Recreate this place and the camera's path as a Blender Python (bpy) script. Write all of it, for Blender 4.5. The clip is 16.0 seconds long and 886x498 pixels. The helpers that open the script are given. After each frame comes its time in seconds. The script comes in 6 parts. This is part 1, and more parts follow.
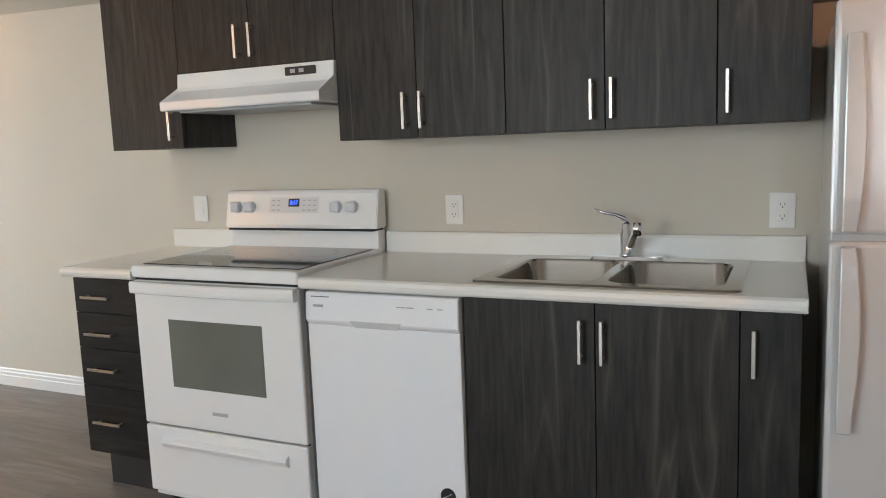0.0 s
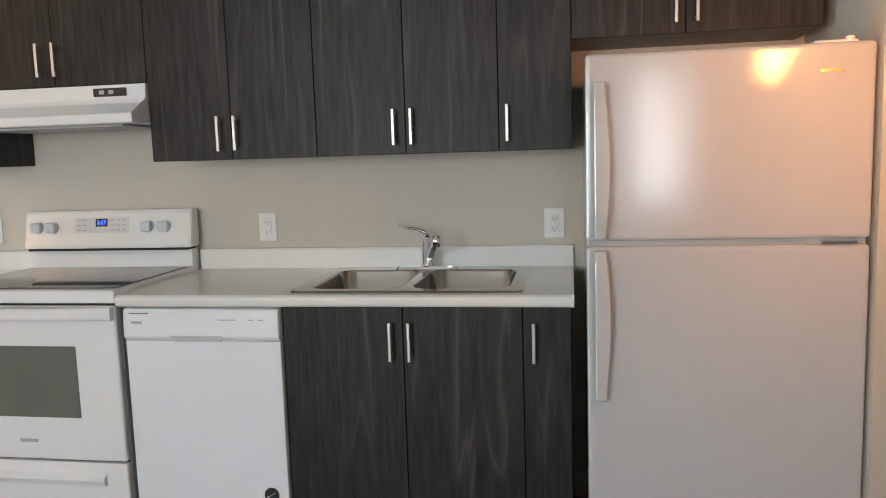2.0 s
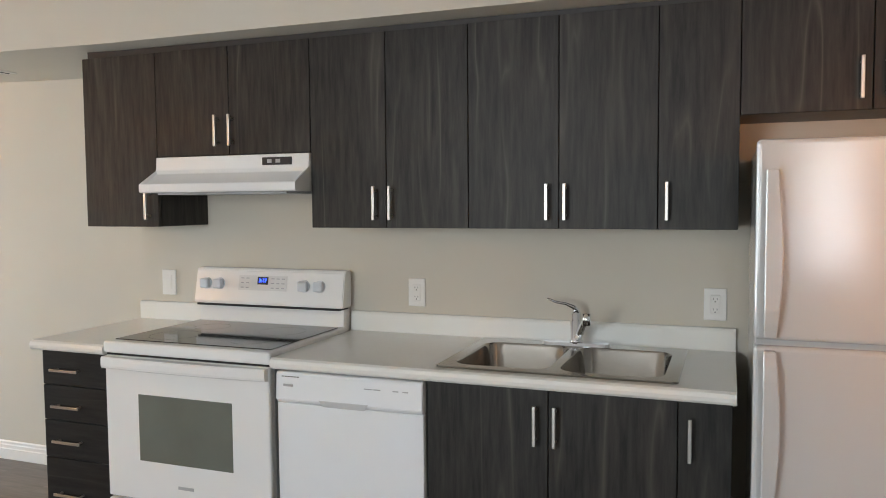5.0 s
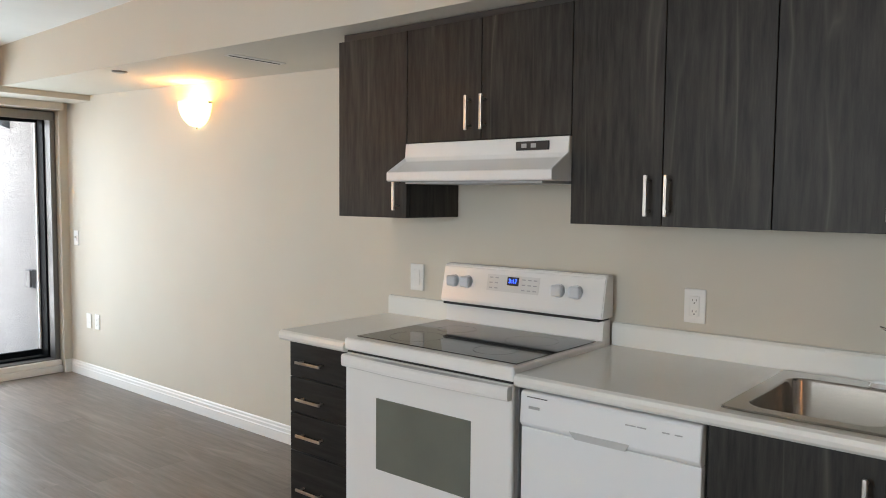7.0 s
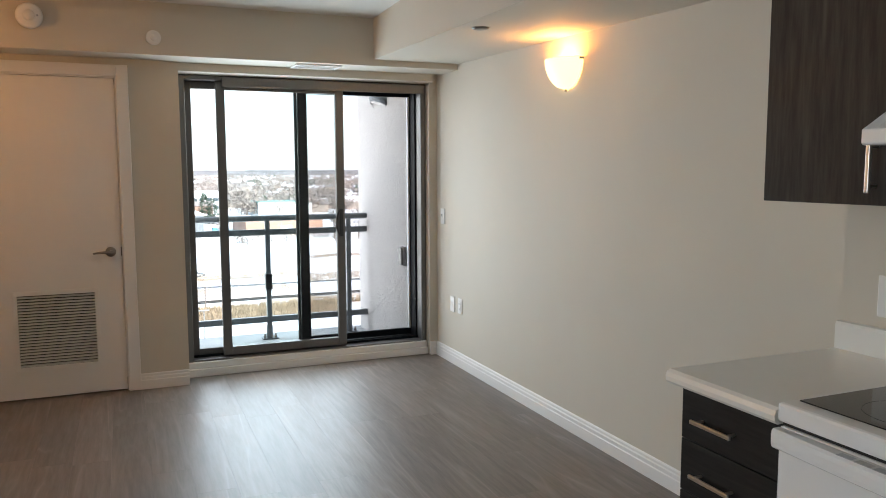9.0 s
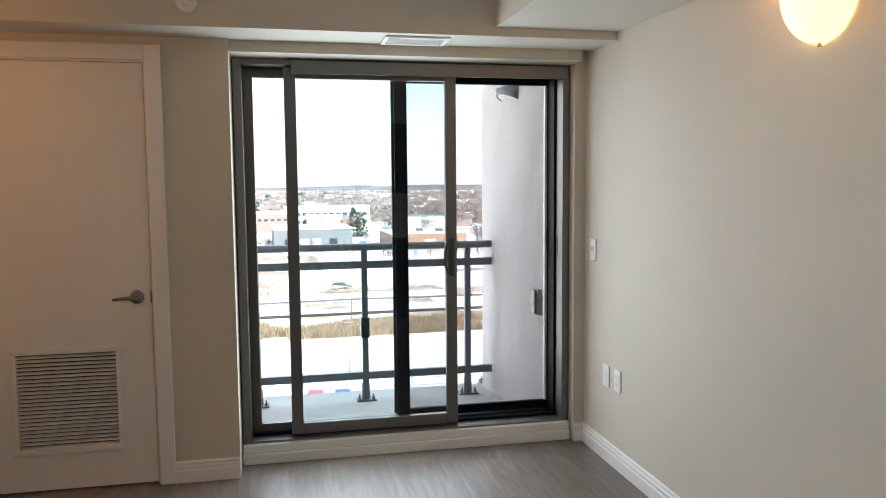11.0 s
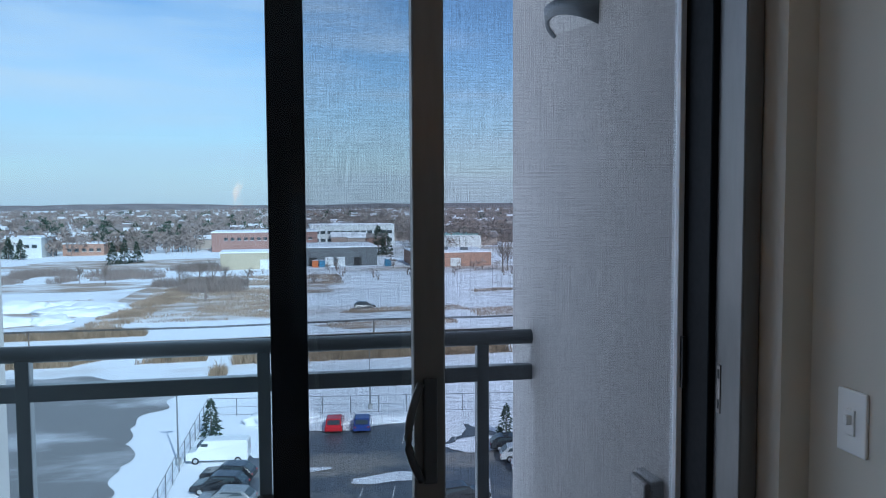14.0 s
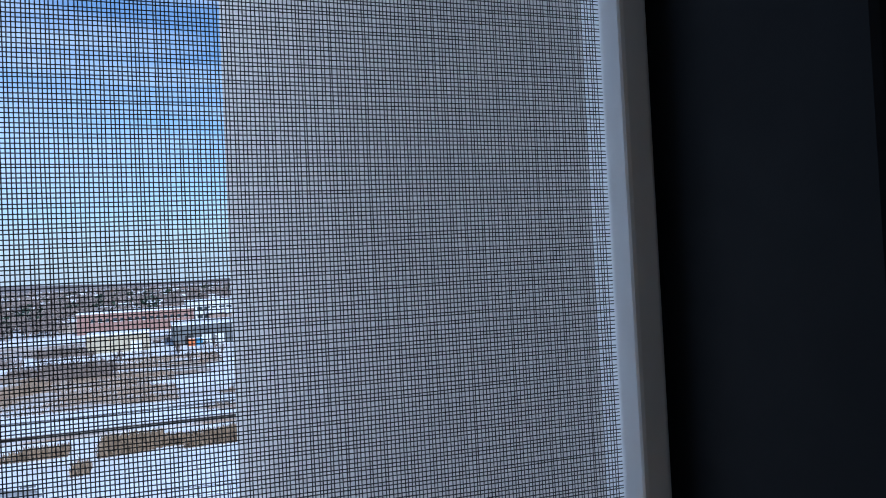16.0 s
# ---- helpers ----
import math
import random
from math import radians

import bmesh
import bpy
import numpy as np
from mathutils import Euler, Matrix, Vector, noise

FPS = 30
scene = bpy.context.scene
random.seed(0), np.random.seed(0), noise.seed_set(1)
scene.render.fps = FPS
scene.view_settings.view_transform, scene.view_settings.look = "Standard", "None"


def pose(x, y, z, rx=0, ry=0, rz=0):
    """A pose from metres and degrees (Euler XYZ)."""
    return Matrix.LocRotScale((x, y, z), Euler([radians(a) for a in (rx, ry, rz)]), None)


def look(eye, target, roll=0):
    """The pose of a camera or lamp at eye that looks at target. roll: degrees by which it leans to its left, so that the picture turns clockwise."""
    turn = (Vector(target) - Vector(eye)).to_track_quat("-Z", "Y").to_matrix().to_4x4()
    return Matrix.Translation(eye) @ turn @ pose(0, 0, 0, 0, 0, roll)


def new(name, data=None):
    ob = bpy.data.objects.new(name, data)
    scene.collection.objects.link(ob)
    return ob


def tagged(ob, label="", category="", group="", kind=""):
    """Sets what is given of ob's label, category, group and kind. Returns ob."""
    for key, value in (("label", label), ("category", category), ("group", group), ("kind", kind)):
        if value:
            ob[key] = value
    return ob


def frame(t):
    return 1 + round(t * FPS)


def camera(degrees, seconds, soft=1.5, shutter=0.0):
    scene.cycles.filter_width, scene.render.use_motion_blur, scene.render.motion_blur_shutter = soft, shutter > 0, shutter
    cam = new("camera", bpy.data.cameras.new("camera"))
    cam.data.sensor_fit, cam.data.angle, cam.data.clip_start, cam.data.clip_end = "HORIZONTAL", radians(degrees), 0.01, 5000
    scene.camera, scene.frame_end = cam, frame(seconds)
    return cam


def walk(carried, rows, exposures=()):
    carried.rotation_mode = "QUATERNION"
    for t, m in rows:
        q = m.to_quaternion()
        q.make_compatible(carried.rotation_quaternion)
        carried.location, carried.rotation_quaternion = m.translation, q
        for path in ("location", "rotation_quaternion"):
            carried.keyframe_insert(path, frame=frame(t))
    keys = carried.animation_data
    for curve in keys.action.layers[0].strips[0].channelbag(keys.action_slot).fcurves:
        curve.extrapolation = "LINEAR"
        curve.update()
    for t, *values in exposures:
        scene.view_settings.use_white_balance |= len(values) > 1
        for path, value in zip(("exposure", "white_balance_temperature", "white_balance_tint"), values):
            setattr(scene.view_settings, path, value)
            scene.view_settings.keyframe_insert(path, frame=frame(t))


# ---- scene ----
cam = camera(60.2, 16.0, soft=1.0)
PATH = [
    (0, (2.614, -2.71, 1.343), (1.784, -0.91, 1.078), -2.2),
    (0.5, (2.62, -2.785, 1.349), (1.833, -0.97, 1.058), -2.9),
    (1, (2.606, -2.899, 1.341), (1.944, -1.035, 1.044), -2.7),
    (1.5, (2.632, -2.959, 1.345), (2.134, -1.041, 1.071), -2.3),
    (2, (2.65, -2.964, 1.361), (2.317, -1.006, 1.123), -1.8),
    (2.5, (2.634, -2.964, 1.36), (2.359, -0.996, 1.132), -1.6),
    (3, (2.61, -2.968, 1.359), (2.199, -1.024, 1.13), -1.6),
    (3.5, (2.587, -2.958, 1.348), (1.98, -1.065, 1.122), -1.5),
    (3.7, (2.577, -2.958, 1.353), (1.926, -1.081, 1.118), -1.5),
    (5.8, (2.654, -2.807, 1.518), (1.903, -0.955, 1.447), 0.4),
    (6, (2.638, -2.77, 1.503), (1.809, -0.952, 1.408), 0.8),
    (6.5, (2.569, -2.642, 1.465), (1.498, -0.958, 1.327), 0.9),
    (7, (2.417, -2.52, 1.462), (1.135, -0.991, 1.326), 0.5),
    (7.5, (2.303, -2.413, 1.449), (0.787, -1.119, 1.277), -0.5),
    (8, (2.164, -2.263, 1.467), (0.461, -1.235, 1.259), -1.0),
    (8.5, (1.958, -2.124, 1.457), (0.18, -1.236, 1.225), -0.4),
    (9, (1.624, -1.971, 1.468), (-0.212, -1.204, 1.26), -0.2),
    (9.5, (1.261, -1.807, 1.444), (-0.639, -1.21, 1.263), 0.4),
    (9.7, (1.102, -1.727, 1.443), (-0.819, -1.2, 1.269), 0.7),
    (11.8, (-0.572, -1.208, 1.505), (-2.532, -0.838, 1.336), -0.7),
    (12, (-0.754, -1.164, 1.512), (-2.716, -0.817, 1.345), -0.7),
    (12.5, (-1.218, -1.053, 1.514), (-3.187, -0.743, 1.349), -0.2),
    (13, (-1.715, -0.954, 1.513), (-3.684, -0.642, 1.346), -0.8),
    (13.5, (-2.182, -0.825, 1.509), (-4.145, -0.471, 1.366), -0.9),
    (14, (-2.59, -0.673, 1.51), (-4.555, -0.325, 1.389), -0.3),
    (14.5, (-3.041, -0.522, 1.509), (-5.002, -0.144, 1.41), -1.5),
    (15, (-3.41, -0.351, 1.514), (-5.379, -0.002, 1.507), -2.6),
    (15.5, (-3.72, -0.142, 1.514), (-5.667, 0.317, 1.544), -2.4),
    (16, (-3.94, -0.015, 1.512), (-5.833, 0.631, 1.557), -2.8),
]
walk(cam, [(t, look(eye, target, roll)) for t, eye, target, roll in PATH],
     [(0, 2.36, 6450, 9), (6.5, 2.36, 6500, 9), (7.5, 2.0, 6450, 9), (8.5, 1.68, 6450, 9), (9.7, 1.55, 6450, 9), (11.8, 1.05, 6500, 10), (12.2, 0.62, 6450, 10), (12.6, 0.26, 6200, 10), (13.1, 0.06, 5850, 9), (13.6, -0.24, 5250, 8), (14.5, -0.20, 5100, 8), (15, -0.25, 5000, 8), (16, -0.35, 5100, 9)])

# ---- world, sun, lights ----
world = bpy.data.worlds.new("world")
scene.world = world
world.use_nodes = True
wn = world.node_tree
wn.nodes.clear()
w_out = wn.nodes.new("ShaderNodeOutputWorld")
w_bg = wn.nodes.new("ShaderNodeBackground")
w_sky = wn.nodes.new("ShaderNodeTexSky")
w_sky.sky_type = 'NISHITA'
w_sky.sun_disc = False
w_sky.dust_density = 0.25
w_sky.air_density = 1.0
w_sky.ozone_density = 2.5
SUN_ELEV, SUN_AZ = 34.0, 75.0
w_sky.sun_elevation = radians(SUN_ELEV)
w_sky.sun_rotation = radians(SUN_AZ)
w_bg.inputs[1].default_value = 0.15
# thin streaks of cloud over the sky
w_geo = wn.nodes.new("ShaderNodeTexCoord")
w_sep = wn.nodes.new("ShaderNodeSeparateXYZ")
wn.links.new(w_geo.outputs["Generated"], w_sep.inputs[0])
w_map = wn.nodes.new("ShaderNodeMapping")
w_map.inputs["Scale"].default_value = (1.2, 1.2, 11.0)
wn.links.new(w_geo.outputs["Generated"], w_map.inputs[0])
w_noise = wn.nodes.new("ShaderNodeTexNoise")
w_noise.inputs["Scale"].default_value = 1.6
w_noise.inputs["Detail"].default_value = 6.0
w_noise.inputs["Roughness"].default_value = 0.5
wn.links.new(w_map.outputs[0], w_noise.inputs["Vector"])
w_ramp = wn.nodes.new("ShaderNodeValToRGB")
w_ramp.color_ramp.elements[0].position, w_ramp.color_ramp.elements[1].position = 0.46, 0.74
wn.links.new(w_noise.outputs["Fac"], w_ramp.inputs[0])
w_mix = wn.nodes.new("ShaderNodeMixRGB")
w_mix.inputs[2].default_value = (6.5, 6.9, 7.4, 1)
wn.links.new(w_ramp.outputs[0], w_mix.inputs[0])
wn.links.new(w_sky.outputs[0], w_mix.inputs[1])
w_hz = wn.nodes.new("ShaderNodeMapRange")
w_hz.inputs[1].default_value, w_hz.inputs[2].default_value = 0.0, 0.17
w_hz.inputs[3].default_value, w_hz.inputs[4].default_value = 0.85, 0.0
wn.links.new(w_sep.outputs[2], w_hz.inputs[0])
w_mix2 = wn.nodes.new("ShaderNodeMixRGB")
w_mix2.inputs[2].default_value = (4.6, 5.3, 5.9, 1)
wn.links.new(w_hz.outputs[0], w_mix2.inputs[0])
wn.links.new(w_mix.outputs[0], w_mix2.inputs[1])
wn.links.new(w_mix2.outputs[0], w_bg.inputs[0])
wn.links.new(w_bg.outputs[0], w_out.inputs[0])


def lamp(name, kind, energy, color, m, **kw):
    d = bpy.data.lights.new(name, kind)
    d.energy, d.color = energy, color
    for k, v in kw.items():
        if k == "size":
            d.size = v
        elif k == "size_y":
            d.shape = 'RECTANGLE'
            d.size_y = v
        elif k == "radius":
            d.shadow_soft_size = v
        elif k == "angle":
            d.angle = radians(v)
    ob = new(name, d)
    ob.matrix_world = m
    return ob


sun_dir = Vector((math.sin(radians(SUN_AZ)) * math.cos(radians(SUN_ELEV)), math.cos(radians(SUN_AZ)) * math.cos(radians(SUN_ELEV)), math.sin(radians(SUN_ELEV))))
lamp("sun", 'SUN', 4.8, (1.0, 0.95, 0.87), look(sun_dir * 50, (0, 0, 0)), angle=0.6)
# sky light in the balcony's opening and in the door's
lamp("balcony_daylight", 'AREA', 16, (0.97, 0.97, 0.97), pose(-5.42, -0.78, 1.30, 0, -90, 0), size=2.4, size_y=1.7)
lamp("door_daylight", 'AREA', 9.6, (0.76, 0.90, 1.0), pose(-3.97, -0.92, 1.1, 0, -90, 0), size=1.8, size_y=1.1)
# unseen: one for the fridge's highlight, one added to fill the kitchen with light
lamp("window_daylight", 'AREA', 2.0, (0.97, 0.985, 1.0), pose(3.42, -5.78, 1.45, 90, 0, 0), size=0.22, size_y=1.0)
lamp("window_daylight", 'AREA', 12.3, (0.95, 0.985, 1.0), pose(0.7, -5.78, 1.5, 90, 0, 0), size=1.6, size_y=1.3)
WARM = (1.0, 0.44, 0.12)
lamp("sconce_bulb", 'POINT', 2.5, WARM, pose(-2.03, 0.220, 2.05), radius=0.05)
lamp("hall_bulb", 'AREA', 1.2, (1.0, 0.37, 0.08), look((3.338, -1.50, 1.655), (3.75, -0.62, 1.45)), size=0.10, size_y=0.10)
lamp("living_bulb", 'POINT', 10.0, WARM, pose(-2.9, -3.93, 2.05), radius=0.075)

# ---- materials ----


def mat(name, color, rough=0.5, metal=0.0, var=0.08, scale=6.0, bump=0.0, bscale=60.0, spec=0.5, stretch=(1, 1, 1), coat=0.0):
    """Principled material with mottling at two scales and fine relief."""
    m = bpy.data.materials.new(name)
    m.use_nodes = True
    nt = m.node_tree
    bsdf = nt.nodes["Principled BSDF"]
    bsdf.inputs["Roughness"].default_value = rough
    bsdf.inputs["Metallic"].default_value = metal
    bsdf.inputs["Specular IOR Level"].default_value = spec
    bsdf.inputs["Coat Weight"].default_value = coat
    bsdf.inputs["Coat Roughness"].default_value = 0.1
    tc = nt.nodes.new("ShaderNodeTexCoord")
    mp = nt.nodes.new("ShaderNodeMapping")
    mp.inputs["Scale"].default_value = stretch
    nt.links.new(tc.outputs["Object"], mp.inputs[0])
    n1 = nt.nodes.new("ShaderNodeTexNoise")
    n1.inputs["Scale"].default_value = scale
    n1.inputs["Detail"].default_value = 5.0
    nt.links.new(mp.outputs[0], n1.inputs["Vector"])
    ramp = nt.nodes.new("ShaderNodeValToRGB")
    lo = [max(0.0, c * (1 - var)) for c in color]
    hi = [min(1.0, c * (1 + var)) for c in color]
    ramp.color_ramp.elements[0].color = (*lo, 1)
    ramp.color_ramp.elements[1].color = (*hi, 1)
    ramp.color_ramp.elements[0].position, ramp.color_ramp.elements[1].position = 0.3, 0.7
    nt.links.new(n1.outputs["Fac"], ramp.inputs[0])
    nt.links.new(ramp.outputs[0], bsdf.inputs["Base Color"])
    n2 = nt.nodes.new("ShaderNodeTexNoise")
    n2.inputs["Scale"].default_value = bscale
    n2.inputs["Detail"].default_value = 4.0
    nt.links.new(mp.outputs[0], n2.inputs["Vector"])
    mr = nt.nodes.new("ShaderNodeMapRange")
    mr.inputs[3].default_value, mr.inputs[4].default_value = max(0.02, rough * 0.85), min(1.0, rough * 1.15)
    nt.links.new(n2.outputs["Fac"], mr.inputs[0])
    nt.links.new(mr.outputs[0], bsdf.inputs["Roughness"])
    if bump:
        b = nt.nodes.new("ShaderNodeBump")
        b.inputs["Strength"].default_value = bump
        b.inputs["Distance"].default_value = 0.002
        nt.links.new(n2.outputs["Fac"], b.inputs["Height"])
        nt.links.new(b.outputs[0], bsdf.inputs["Normal"])
    return m


def wood_mat(name, dark, light, axis=2, scale=1.0, rough=0.5, plank_random=False, spec=0.5, base=0.5):
    """Grain that runs along one axis, with darker and lighter figure."""
    m = bpy.data.materials.new(name)
    m.use_nodes = True
    nt = m.node_tree
    bsdf = nt.nodes["Principled BSDF"]
    tc = nt.nodes.new("ShaderNodeTexCoord")
    info = nt.nodes.new("ShaderNodeObjectInfo")
    off = nt.nodes.new("ShaderNodeVectorMath")
    off.operation = 'MULTIPLY_ADD'
    comb = nt.nodes.new("ShaderNodeCombineXYZ")
    for i in range(3):
        nt.links.new(info.outputs["Random"], comb.inputs[i])
    nt.links.new(comb.outputs[0], off.inputs[0])
    off.inputs[1].default_value = (13.0, 17.0, 23.0)
    nt.links.new(tc.outputs["Object"], off.inputs[2])
    mp = nt.nodes.new("ShaderNodeMapping")
    s = [14.0 * scale] * 3
    s[axis] = 1.3 * scale
    mp.inputs["Scale"].default_value = s
    nt.links.new(off.outputs[0], mp.inputs[0])
    n1 = nt.nodes.new("ShaderNodeTexNoise")
    n1.inputs["Scale"].default_value = 0.55
    n1.inputs["Detail"].default_value = 2.0
    n1.inputs["Distortion"].default_value = 0.4
    nt.links.new(mp.outputs[0], n1.inputs["Vector"])
    # growth rings as bands of the slow noise
    mul = nt.nodes.new("ShaderNodeMath")
    mul.operation = 'MULTIPLY'
    mul.inputs[1].default_value = 10.0
    nt.links.new(n1.outputs["Fac"], mul.inputs[0])
    fr = nt.nodes.new("ShaderNodeMath")
    fr.operation = 'PINGPONG'
    fr.inputs[1].default_value = 1.0
    nt.links.new(mul.outputs[0], fr.inputs[0])
    n2 = nt.nodes.new("ShaderNodeTexNoise")
    n2.inputs["Scale"].default_value = 3.5
    n2.inputs["Detail"].default_value = 7.0
    n2.inputs["Roughness"].default_value = 0.65
    nt.links.new(mp.outputs[0], n2.inputs["Vector"])
    ramp = nt.nodes.new("ShaderNodeValToRGB")
    ramp.color_ramp.elements[0].color = (*dark, 1)
    ramp.color_ramp.elements[1].color = (*[d + (l - d) * base for d, l in zip(dark, light)], 1)
    ramp.color_ramp.elements[0].position, ramp.color_ramp.elements[1].position = 0.36, 0.66
    nt.links.new(n2.outputs["Fac"], ramp.inputs[0])
    # pale thin figure lines where a slow mask allows them
    pw = nt.nodes.new("ShaderNodeMath")
    pw.operation = 'POWER'
    pw.inputs[1].default_value = 5.0
    nt.links.new(fr.outputs[0], pw.inputs[0])
    n3 = nt.nodes.new("ShaderNodeTexNoise")
    n3.inputs["Scale"].default_value = 0.8
    n3.inputs["Detail"].default_value = 1.0
    nt.links.new(mp.outputs[0], n3.inputs["Vector"])
    mk = nt.nodes.new("ShaderNodeMapRange")
    mk.inputs[1].default_value, mk.inputs[2].default_value = 0.46, 0.66
    mk.inputs[3].default_value, mk.inputs[4].default_value = 0.05, 0.9
    nt.links.new(n3.outputs["Fac"], mk.inputs[0])
    add = nt.nodes.new("ShaderNodeMath")
    add.operation = 'MULTIPLY'
    nt.links.new(pw.outputs[0], add.inputs[0])
    nt.links.new(mk.outputs[0], add.inputs[1])
    figure = nt.nodes.new("ShaderNodeMixRGB")
    figure.inputs[2].default_value = (*light, 1)
    nt.links.new(add.outputs[0], figure.inputs[0])
    nt.links.new(ramp.outputs[0], figure.inputs[1])
    last = figure.outputs[0]
    if plank_random:
        hsv = nt.nodes.new("ShaderNodeHueSaturation")
        mr = nt.nodes.new("ShaderNodeMapRange")
        mr.inputs[3].default_value, mr.inputs[4].default_value = 0.86, 1.12
        nt.links.new(info.outputs["Random"], mr.inputs[0])
        nt.links.new(mr.outputs[0], hsv.inputs["Value"])
        nt.links.new(last, hsv.inputs["Color"])
        last = hsv.outputs[0]
    nt.links.new(last, bsdf.inputs["Base Color"])
    bsdf.inputs["Roughness"].default_value = rough
    bsdf.inputs["Specular IOR Level"].default_value = spec
    b = nt.nodes.new("ShaderNodeBump")
    b.inputs["Strength"].default_value = 0.12
    b.inputs["Distance"].default_value = 0.0015
    nt.links.new(n2.outputs["Fac"], b.inputs["Height"])
    nt.links.new(b.outputs[0], bsdf.inputs["Normal"])
    return m


def glow(name, color, strength):
    m = bpy.data.materials.new(name)
    m.use_nodes = True
    b = m.node_tree.nodes["Principled BSDF"]
    b.inputs["Base Color"].default_value = (*color, 1)
    b.inputs["Emission Color"].default_value = (*color, 1)
    b.inputs["Emission Strength"].default_value = strength
    return m


def glass_mat(name, tint=(1, 1, 1), rough=0.0):
    m = bpy.data.materials.new(name)
    m.use_nodes = True
    nt = m.node_tree
    out = nt.nodes["Material Output"]
    tr = nt.nodes.new("ShaderNodeBsdfTransparent")
    tr.inputs[0].default_value = (*tint, 1)
    gl = nt.nodes.new("ShaderNodeBsdfGlossy")
    gl.inputs["Roughness"].default_value = rough
    fr = nt.nodes.new("ShaderNodeFresnel")
    fr.inputs[0].default_value = 1.45
    mx = nt.nodes.new("ShaderNodeMixShader")
    nt.links.new(fr.outputs[0], mx.inputs[0])
    nt.links.new(tr.outputs[0], mx.inputs[1])
    nt.links.new(gl.outputs[0], mx.inputs[2])
    nt.links.new(mx.outputs[0], out.inputs[0])
    return m


M_WALL = mat("wall_paint", (0.60, 0.558, 0.478), 0.75, var=0.02, scale=2.0, bump=0.12, bscale=220)
M_CEIL = mat("ceiling_paint", (0.74, 0.72, 0.68), 0.85, var=0.02, bump=0.25, bscale=180)
M_TRIM = mat("white_trim_paint", (0.80, 0.79, 0.77), 0.38, var=0.015, scale=3)
M_DOORP = mat("white_door_paint", (0.78, 0.76, 0.73), 0.42, var=0.02, scale=2, bump=0.05, bscale=300)
M_CAB = wood_mat("dark_wood_laminate", (0.0100, 0.0090, 0.0080), (0.078, 0.070, 0.060), 2, 1.0, 0.48, spec=0.32, base=0.40)
M_CABX = wood_mat("dark_wood_laminate_cross", (0.0105, 0.0100, 0.0098), (0.040, 0.037, 0.034), 0, 1.0, 0.46, spec=0.3)
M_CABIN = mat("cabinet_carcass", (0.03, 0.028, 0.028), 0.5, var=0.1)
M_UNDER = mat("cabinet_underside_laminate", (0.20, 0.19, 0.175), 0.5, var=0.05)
M_COUNTER = mat("white_laminate_counter", (0.82, 0.815, 0.775), 0.24, var=0.008, scale=6)
M_STEEL = mat("brushed_steel", (0.62, 0.60, 0.57), 0.28, 1.0, var=0.06, scale=30, bump=0.03, bscale=200, stretch=(1, 12, 12))
M_SINK = mat("sink_steel", (0.36, 0.335, 0.30), 0.19, 1.0, var=0.06, scale=30, stretch=(1, 14, 14))
M_CHROME = mat("chrome", (0.82, 0.83, 0.85), 0.06, 1.0, var=0.01)
M_NICKEL = mat("satin_nickel_pull", (0.60, 0.575, 0.535), 0.36, 1.0, var=0.03, scale=40)
M_APPL = mat("white_enamel", (0.84, 0.84, 0.83), 0.22, var=0.01, scale=3)
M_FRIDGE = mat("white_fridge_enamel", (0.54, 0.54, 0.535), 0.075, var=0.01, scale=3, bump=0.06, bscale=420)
M_GRIP = mat("pale_grey_grip", (0.62, 0.63, 0.64), 0.3, var=0.02)
M_DW = mat("white_dishwasher_enamel", (0.84, 0.86, 0.88), 0.30, var=0.01, scale=3)
M_COOK = mat("black_ceramic_glass", (0.012, 0.012, 0.013), 0.06, var=0.2, scale=80)
M_OVENGLASS = mat("oven_window_glass", (0.16, 0.17, 0.145), 0.10, var=0.12, scale=3)
M_PLASTIC = mat("white_plastic", (0.80, 0.79, 0.76), 0.35, var=0.01)
M_KNOB = mat("pale_grey_knob", (0.64, 0.665, 0.70), 0.3, var=0.02)
M_PULL = mat("charcoal_pull", (0.06, 0.062, 0.066), 0.35, var=0.05)
M_GREYPL = mat("grey_plastic", (0.42, 0.43, 0.44), 0.4, var=0.04)
M_BLACK = mat("black_plastic", (0.02, 0.02, 0.022), 0.4, var=0.1)
M_DARKGAP = mat("dark_gap", (0.015, 0.015, 0.016), 0.7, var=0.1)
M_LED = glow("blue_led", (0.02, 0.08, 1.0), 1.6)
M_FRAMEW = mat("satin_silver_aluminium", (0.19, 0.186, 0.181), 0.42, 0.7, var=0.04, scale=12, stretch=(6, 6, 1))
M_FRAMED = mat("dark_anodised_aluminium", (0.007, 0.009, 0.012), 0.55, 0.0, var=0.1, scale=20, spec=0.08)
M_EDGE = mat("pale_grey_vinyl", (0.80, 0.82, 0.84), 0.45, var=0.03)
M_GLASS = glass_mat("pane_glass", (0.945, 0.976, 0.973))
M_SHADE = glow("frosted_glass_shade", (1.0, 0.66, 0.27), 0.92)
M_RAIL = mat("grey_painted_rail", (0.13, 0.15, 0.165), 0.42, 0.2, var=0.06, scale=8)
M_STUCCO = mat("white_stucco", (0.67, 0.645, 0.62), 0.9, var=0.05, scale=3, bump=0.1, bscale=90)
M_CONC = mat("balcony_concrete", (0.42, 0.43, 0.43), 0.8, var=0.10, scale=3, bump=0.4, bscale=60)
M_MESH = mat("insect_screen_wire", (0.05, 0.046, 0.045), 0.6, var=0.05)
M_LEVER = mat("dark_bronze_nickel", (0.22, 0.20, 0.185), 0.30, 1.0, var=0.05, scale=30)
